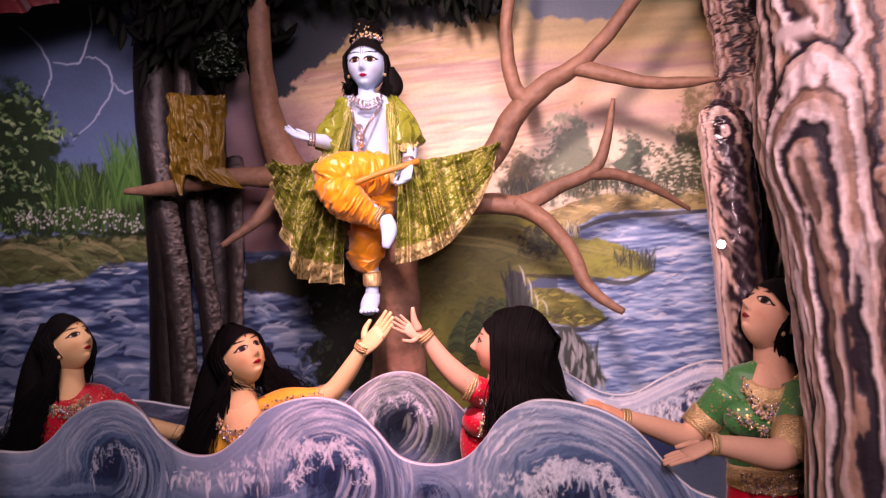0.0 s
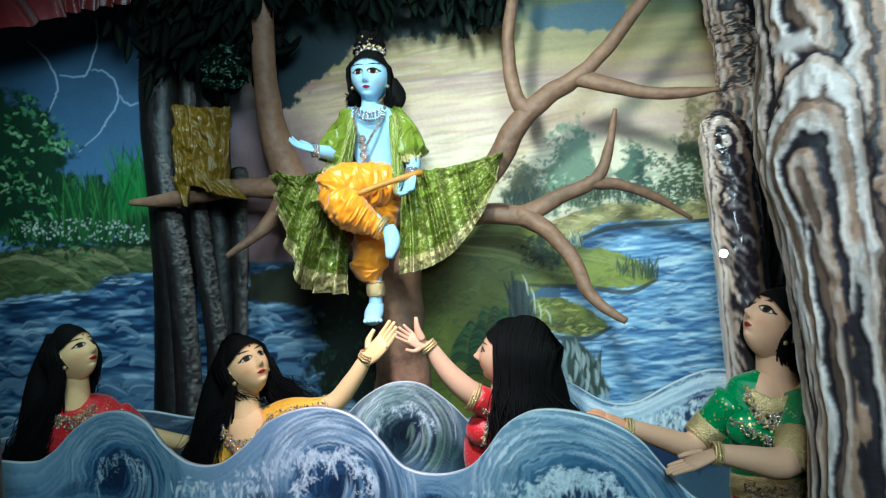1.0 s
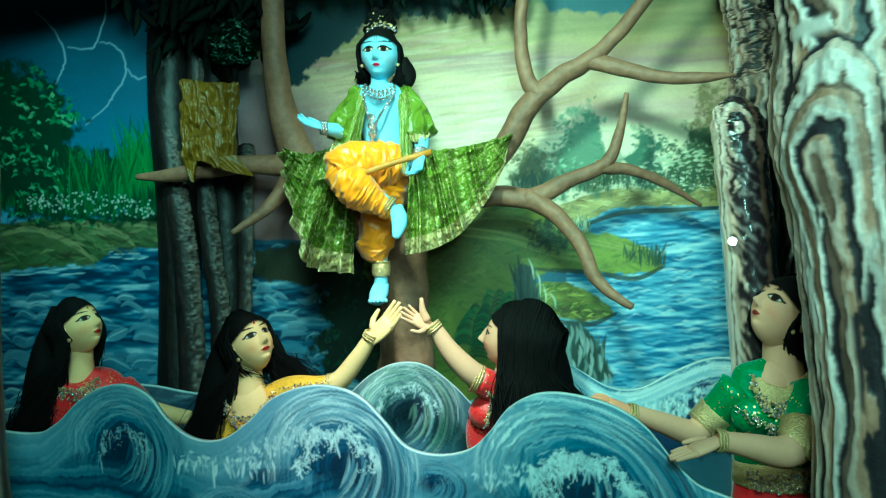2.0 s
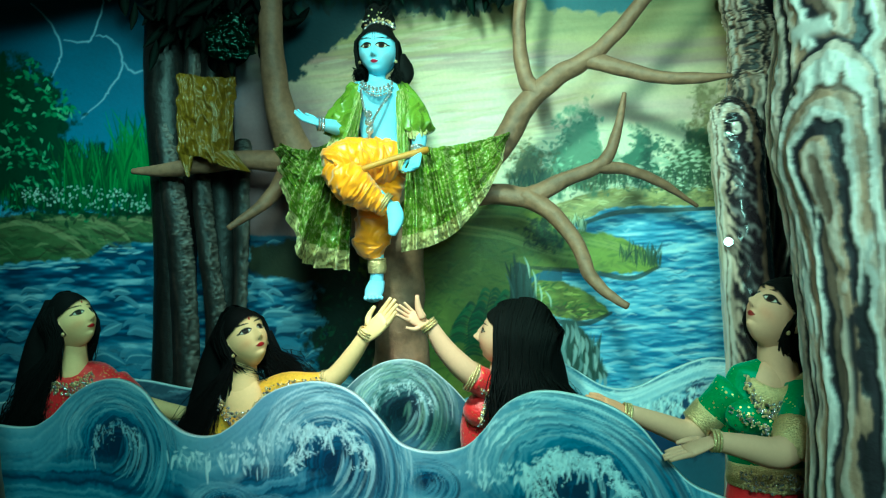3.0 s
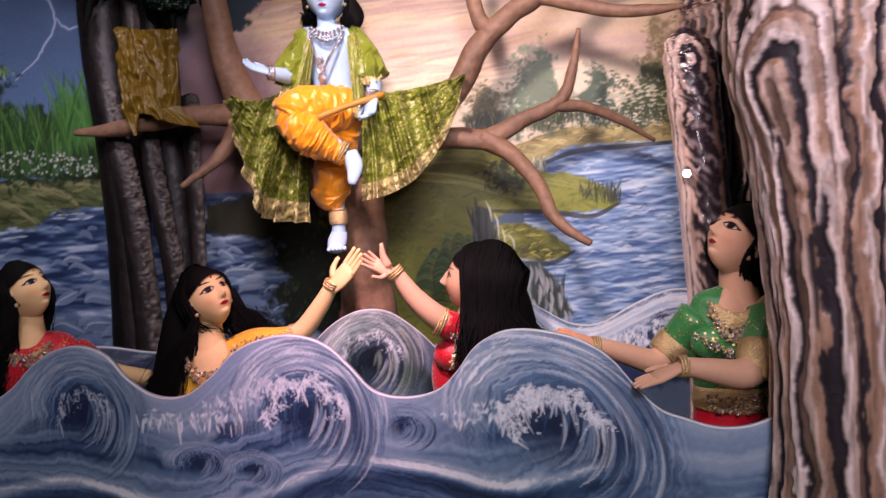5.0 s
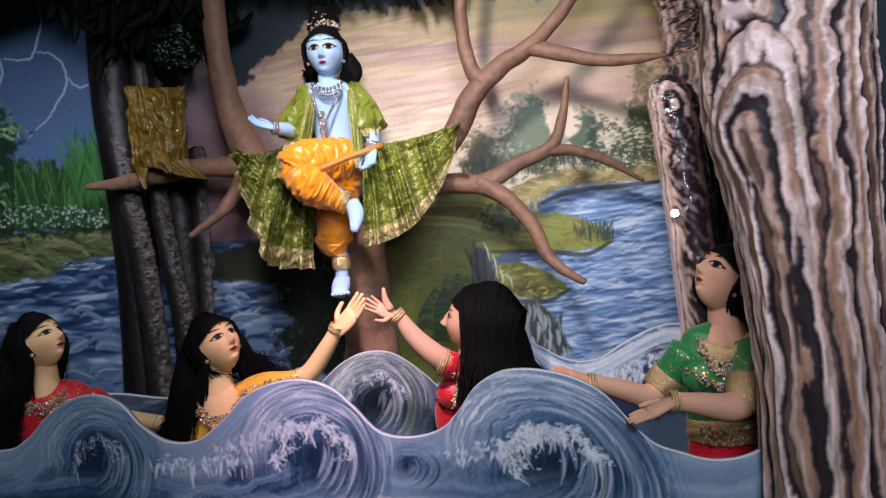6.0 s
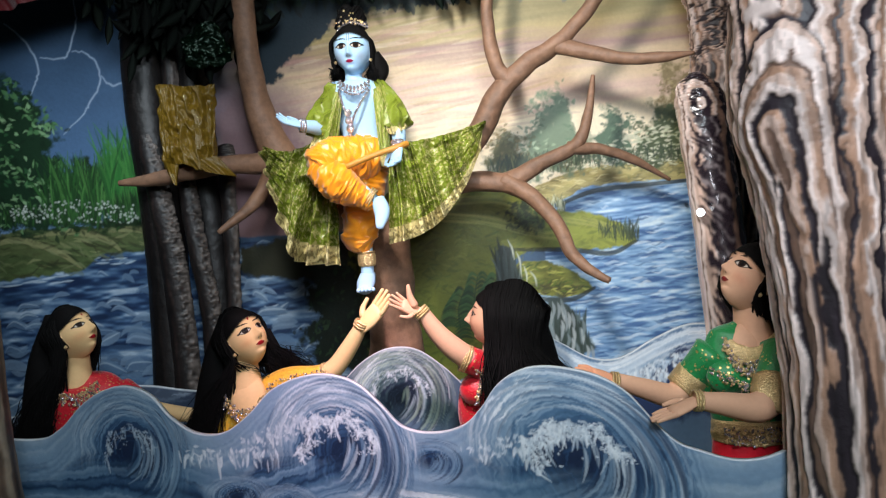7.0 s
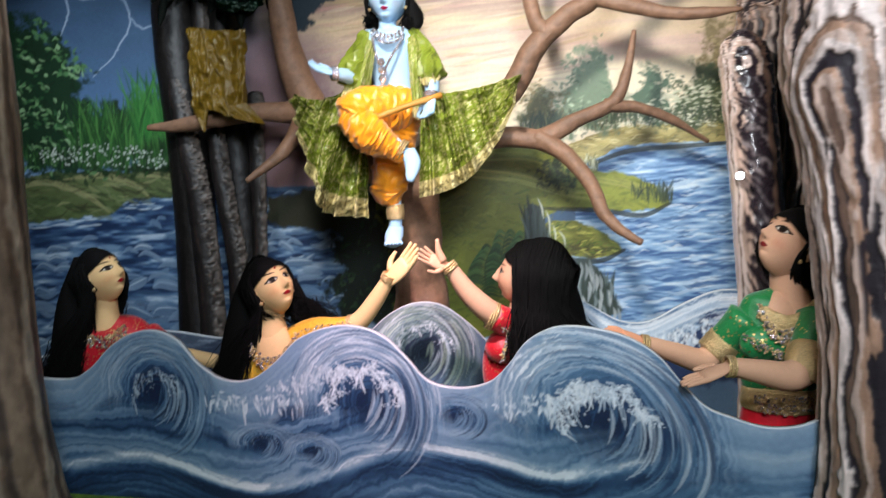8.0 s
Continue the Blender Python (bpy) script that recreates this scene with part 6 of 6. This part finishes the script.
def figure_c(s):
    f, u = (-0.88, 0.34, 0.2), (0.15, 0.0, 1)
    head(s, (0.188, 2.640, 1.133), f, u, 0.98, SK2)
    tresses(s, (0.210, 2.640, 1.137), f, u, 1.06, [(0.131, 2.520, 0.835), (0.166, 2.500, 0.754), (0.265, 2.500, 0.723), (0.310, 2.520, 0.733)], n=900, seed=15, wave=0.008, fan=8, front=0.6, width=0.0035)
    tresses(s, (0.249, 2.630, 1.132), f, u, 1.14, [(0.131, 2.520, 0.835), (0.166, 2.500, 0.754), (0.265, 2.500, 0.723), (0.392, 2.520, 0.724), (0.452, 2.580, 0.786)], n=2200, seed=14, wave=0.008, fan=8, front=0.3, width=0.0035)
    s.tube([(0.263, 2.700, 1.194), (0.272, 2.680, 1.086), (0.281, 2.660, 0.915), (0.271, 2.660, 0.654)], [0.085, 0.115, 0.138, 0.15], HAIR, flat=0.6, sides=30, lumps=0.02)
    s.tube([(0.148, 2.660, 0.885), (0.165, 2.660, 0.970), (0.182, 2.660, 1.055)], [0.05, 0.045, 0.045], SKIN, SK2)
    torso(s, [(0.128, 2.680, STAGE), (0.150, 2.680, 0.617), (0.156, 2.680, 0.792), (0.178, 2.680, 0.900), (0.182, 2.670, 0.956)], [0.13, 0.12, 0.14, 0.12, 0.05], CLOTH, RED)
    s.ball((0.097, 2.620, 0.878), (0.07, 0.06, 0.06), CLOTH, RED, 20)
    s.tube([(0.177, 2.640, 0.930), (0.114, 2.600, 0.974), (0.065, 2.570, 1.011)], [0.055, 0.052, 0.048], CLOTH, RED, lumps=0.04)
    s.tube([(0.085, 2.580, 0.998), (0.030, 2.560, 1.045), (-0.031, 2.550, 1.116), (-0.086, 2.540, 1.210)], [0.043, 0.042, 0.035, 0.024], SKIN, SK2)
    palm(s, (-0.090, 2.540, 1.200), (-0.190, 2.520, 1.262), (0.35, -0.8, 0.6), 0.72, SK2, 0.5, -1, 0.5)
    s.tube([(-0.105, 2.535, 1.225), (-0.118, 2.53, 1.262), (-0.121, 2.525, 1.305)], [0.016, 0.012, 0.006], SKIN, SK2)
    for j in range(2):
        bangle(s, (-0.079, 2.540, 1.193), (-0.6, 0, 0.8), 0.028 + 0.001 * j)
    bangle(s, (0.069, 2.575, 1.005), (-1, 0, 0.5), 0.05, GOLD, rows=3)
    collar(s, [(0.120, 2.575, 0.960), (0.100, 2.555, 0.905), (0.085, 2.555, 0.862)], 0.03, 130, 11, 0.0036)
    collar(s, [(0.150, 2.590, 0.955), (0.112, 2.556, 0.985), (0.085, 2.545, 1.005)], 0.04, 90, 12, 0.0036)


def figure_d(s):
    f, u = (-0.86, -0.32, 0.72), (0.68, 0.05, 0.75)
    head(s, (0.974, 2.200, 1.238), f, u, 0.97, SK2, wide=1.08, lips=(130, 40, 40), bindi=False, hairline=0.38, mouth=0.018, eye=1.2)
    tresses(s, (0.988, 2.220, 1.240), f, u, 0.98, [(1.012, 2.300, 1.101), (1.072, 2.300, 1.019), (1.106, 2.280, 0.981)], front=0.55, n=1000, seed=16, wave=0.006)
    s.tube([(1.076, 2.260, 1.295), (1.108, 2.270, 1.170), (1.106, 2.280, 0.981)], [0.05, 0.05, 0.05], HAIR, flat=0.6)
    s.tube([(0.978, 2.220, 1.023), (0.978, 2.220, 1.079), (0.984, 2.220, 1.163)], [0.075, 0.06, 0.06], SKIN, SK2)
    s.tube([(0.928, 2.170, 0.983), (0.942, 2.175, 1.031), (0.964, 2.200, 1.074)], [0.036, 0.06, 0.05], SKIN, SK2, sides=24, flat=0.42)
    torso(s, [(0.948, 2.230, 0.775), (0.947, 2.230, 0.821), (0.942, 2.230, 0.914), (0.952, 2.230, 0.991), (0.971, 2.230, 1.052), (0.980, 2.230, 1.085)], [0.115, 0.125, 0.145, 0.14, 0.118, 0.066], CLOTH, GRN, 0.58)
    s.ball((0.870, 2.165, 0.945), (0.075, 0.042, 0.056), CLOTH, GRN, 26)
    s.ball((0.956, 2.160, 0.930), (0.08, 0.042, 0.056), CLOTH, GRN, 26)
    torso(s, [(0.924, 2.230, STAGE), (0.935, 2.230, 0.617), (0.944, 2.230, 0.719), (0.945, 2.230, 0.738)], [0.13, 0.125, 0.118, 0.11], SATIN, SKIRT, 0.66)
    torso(s, [(0.943, 2.230, 0.717), (0.946, 2.230, 0.751), (0.949, 2.230, 0.784)], [0.124, 0.126, 0.122], GOLD, RED, 0.68)
    s.tube([(0.843, 2.220, 1.019), (0.795, 2.240, 0.956), (0.752, 2.250, 0.912)], [0.062, 0.056, 0.05], CLOTH, GRN, lumps=0.03)
    s.tube([(0.781, 2.240, 0.944), (0.752, 2.250, 0.912), (0.736, 2.250, 0.898)], [0.058, 0.056, 0.054], GOLD)
    s.tube([(0.758, 2.250, 0.915), (0.705, 2.240, 0.882), (0.610, 2.220, 0.919), (0.513, 2.200, 0.961)], [0.042, 0.04, 0.033, 0.024], SKIN, SK2)
    palm(s, (0.516, 2.200, 0.959), (0.421, 2.180, 0.998), (0.1, -0.5, 0.9), 0.85, lin(226, 160, 124), 0.05, -1)
    bangle(s, (0.520, 2.200, 0.956), (-1, 0, 0.2), 0.027)
    s.tube([(1.026, 2.150, 1.012), (0.993, 2.100, 0.954), (0.952, 2.060, 0.898)], [0.07, 0.066, 0.058], CLOTH, GRN, lumps=0.03)
    s.tube([(0.970, 2.080, 0.926), (0.943, 2.050, 0.894), (0.935, 2.050, 0.882)], [0.067, 0.064, 0.062], GOLD)
    s.tube([(0.955, 2.060, 0.898), (0.883, 2.020, 0.878), (0.788, 1.990, 0.905), (0.687, 1.970, 0.934)], [0.048, 0.045, 0.036, 0.025], SKIN, SK2)
    palm(s, (0.687, 1.970, 0.933), (0.542, 1.950, 0.886), (0.0, -0.08, 0.9), 0.86, SK2, 0.0, 1, 0.3)
    bangle(s, (0.700, 1.970, 0.931), (-1, 0, 0.1), 0.028)
    s.tube([(0.868, 2.165, 1.052), (0.885, 2.14, 1.025), (0.925, 2.132, 1.005), (0.975, 2.135, 1.012), (1.045, 2.165, 1.06)], [0.016, 0.026, 0.03, 0.03, 0.02], GOLD, sides=20, flat=0.4)
    collar(s, [(0.862, 2.165, 1.068), (0.872, 2.128, 1.018), (0.910, 2.115, 0.992), (0.965, 2.125, 1.012), (1.035, 2.165, 1.055)], 0.045, 330, 5)
    collar(s, [(0.800, 2.150, 0.985), (0.850, 2.105, 0.955), (0.900, 2.100, 0.930)], 0.03, 90, 6, 0.0034)
    collar(s, [(0.935, 2.100, 0.965), (0.985, 2.085, 0.940), (1.020, 2.080, 0.915)], 0.06, 90, 7, 0.0034)
    collar(s, [(0.835, 2.150, 0.790), (0.900, 2.142, 0.776), (0.960, 2.140, 0.774), (1.030, 2.150, 0.785)], 0.055, 200, 8)


woman(figure_a, "painted statue of a long-haired woman in red blouse")
woman(figure_b, "painted statue of a woman in yellow blouse reaching up")
woman(figure_c, "painted statue of a woman in red blouse, arm raised")
woman(figure_d, "painted statue of a woman in green blouse and red skirt")

# ---- yellow cloth over the branch ----
yc = Shape()
YG = shader("yellow_tinsel_cloth", 0.35, metal=0.35, grain=90, relief=0.4, vary=0.3, sequins=(60, 0.12, lin(255, 240, 180)))
YCOL = lin(112, 86, 20)
drape(yc, [(-1.149, 3.160, 2.241), (-1.081, 3.130, 2.229), (-0.982, 3.120, 2.210), (-0.892, 3.160, 2.217)], [(-1.161, 3.170, 1.871), (-1.062, 3.100, 1.881), (-0.962, 3.080, 1.840), (-0.921, 3.140, 1.845)], YG, YCOL, folds=1.1, depth=0.012, crumple=0.02, seed=8, rows=40, cols=90)
drape(yc, [(-1.035, 3.100, 1.902), (-0.981, 3.080, 1.890), (-0.903, 3.100, 1.899)], [(-1.004, 3.100, 1.850), (-0.901, 3.070, 1.819), (-0.836, 3.120, 1.806)], YG, YCOL, folds=1.4, depth=0.012, seed=10, rows=24, cols=40)
drape(yc, [(-1.151, 3.140, 1.903), (-1.116, 3.120, 1.888), (-1.078, 3.120, 1.879)], [(-1.122, 3.140, 1.815), (-1.100, 3.120, 1.792), (-1.093, 3.120, 1.816)], YG, YCOL, folds=0.7, depth=0.008, seed=9, rows=14, cols=20)
yc.build("hanging_cloth", label="glittering yellow cloth hung over the clay branch", category="cloth")

# ---- green foil ornament by the trunks ----
FOIL = shader("green_foil", 0.12, metal=0.7, colour=lin(8, 26, 14), grain=30, relief=1.0, vary=0.4)
fo = Shape()
g = np.random.RandomState(5)
for q in ((-0.950, 3.120, 2.385), (-0.872, 3.100, 2.378), (-0.939, 3.120, 2.336), (-0.858, 3.120, 2.338), (-0.899, 3.140, 2.434)):
    a, b = np.meshgrid(np.linspace(-1, 1, 12), np.linspace(-1, 1, 12))
    w = 0.055 * (1 - 0.5 * a ** 2)
    yy = g.normal(0, 0.012, a.shape)
    sheet_pts = np.asarray(q) + np.stack([0.06 * a, yy, w * b], -1)
    fo.grid(np.concatenate([sheet_pts, sheet_pts[:, ::-1] + (0, 0.003, 0)], 1), FOIL, loop=True)
fo.build("foil_ornament", label="crumpled shiny green foil leaves by the dark trunks", category="ornament")

# ---- leaf fringe along the top, the canopy's shade put into its greens ----
LEAF = shader("shaded_leaf_paint", 0.85, grain=40, relief=0.3, vary=0.3)
LEAF.node_tree.nodes["Principled BSDF"].inputs["Specular IOR Level"].default_value = 0.12
lf = Shape()
t = np.linspace(0, 1, 7)
for k in range(330):
    x = g.uniform(0, 1)
    q = np.array((-1.251, 3.200, 2.805)) * (1 - x) + np.array((0.339, 3.120, 2.606)) * x
    q = q + (0, g.uniform(-0.06, 0.06), g.uniform(-0.05, 0.25) - 0.02 * np.sin(x * 23))
    l, w, a = g.uniform(0.08, 0.15), g.uniform(0.016, 0.028), g.normal(0, 0.5)
    spine = q + np.stack([np.sin(a) * l * t, -0.03 * t ** 2, -np.cos(a) * l * t], 1)
    half_w = (w * np.sin(np.pi * np.clip(t * 0.92 + 0.06, 0, 1)))[:, None] * np.array([np.cos(a), 0, np.sin(a)])
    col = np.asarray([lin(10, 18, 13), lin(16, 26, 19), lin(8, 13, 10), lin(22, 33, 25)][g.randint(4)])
    mid = spine + (0, -0.006, 0)
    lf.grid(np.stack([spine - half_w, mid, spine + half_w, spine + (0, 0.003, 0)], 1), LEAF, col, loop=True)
# denser clump over the trunks, coloured near black for the gloom there
for k in range(420):
    q = np.array((-0.988, 3.200, 2.607)) + g.normal(0, 1, 3) * (0.15, 0.05, 0.11) + (0, 0.06, 0.06)
    l, w, a = g.uniform(0.08, 0.16), g.uniform(0.018, 0.03), g.normal(0, 0.6)
    spine = q + np.stack([np.sin(a) * l * t, -0.03 * t ** 2, -np.cos(a) * l * t], 1)
    half_w = (w * np.sin(np.pi * np.clip(t * 0.92 + 0.06, 0, 1)))[:, None] * np.array([np.cos(a), 0, np.sin(a)])
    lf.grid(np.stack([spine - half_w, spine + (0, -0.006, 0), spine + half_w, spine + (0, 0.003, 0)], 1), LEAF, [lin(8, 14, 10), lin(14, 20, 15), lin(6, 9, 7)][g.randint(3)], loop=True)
lf.build("leaf_fringe", label="green hanging leaves along the top, darkened for canopy shade", category="leaves", kind="stuff")

# ---- red valance ----
va = Shape()
drape(va, [(-2.156, 3.050, 2.882), (-1.687, 3.050, 2.886), (-1.163, 3.050, 2.932)], [(-2.197, 3.050, 2.553), (-1.723, 3.050, 2.588), (-1.481, 3.050, 2.636), (-1.266, 3.050, 2.659)], SATIN, lin(76, 7, 12), folds=7, depth=0.02, seed=12, rows=24, cols=120)
va.build("valance", label="dark red cloth valance hung above the storm sky", category="valance")

# ---- glowing ball on a stem, added for the varnish highlight on the stump ----
GLOW = bpy.data.materials.new("glint_glow")
GLOW.use_nodes = True
GLOW.node_tree.nodes["Principled BSDF"].inputs["Emission Color"].default_value = (0.95, 0.97, 1.0, 1)
GLOW.node_tree.nodes["Principled BSDF"].inputs["Emission Strength"].default_value = 14.0
glint = new("stump_glint")
tagged(glint, "added glowing ball for the highlight on the varnished stump", "lamp")
gl, so = Shape(), Shape()
gl.ball((1.007, 2.655, 1.455), (0.015, 0.015, 0.015), GLOW, n=20)
gl.build("glint_ball", parent=glint)
so.tube([(1.013, 2.672, 1.455), (1.024, 2.700, 1.454), (1.039, 2.735, 1.453)], [0.014, 0.015, 0.018], SILVER, sides=16, side=(0, 0, 1))
so.build("glint_stem", parent=glint)
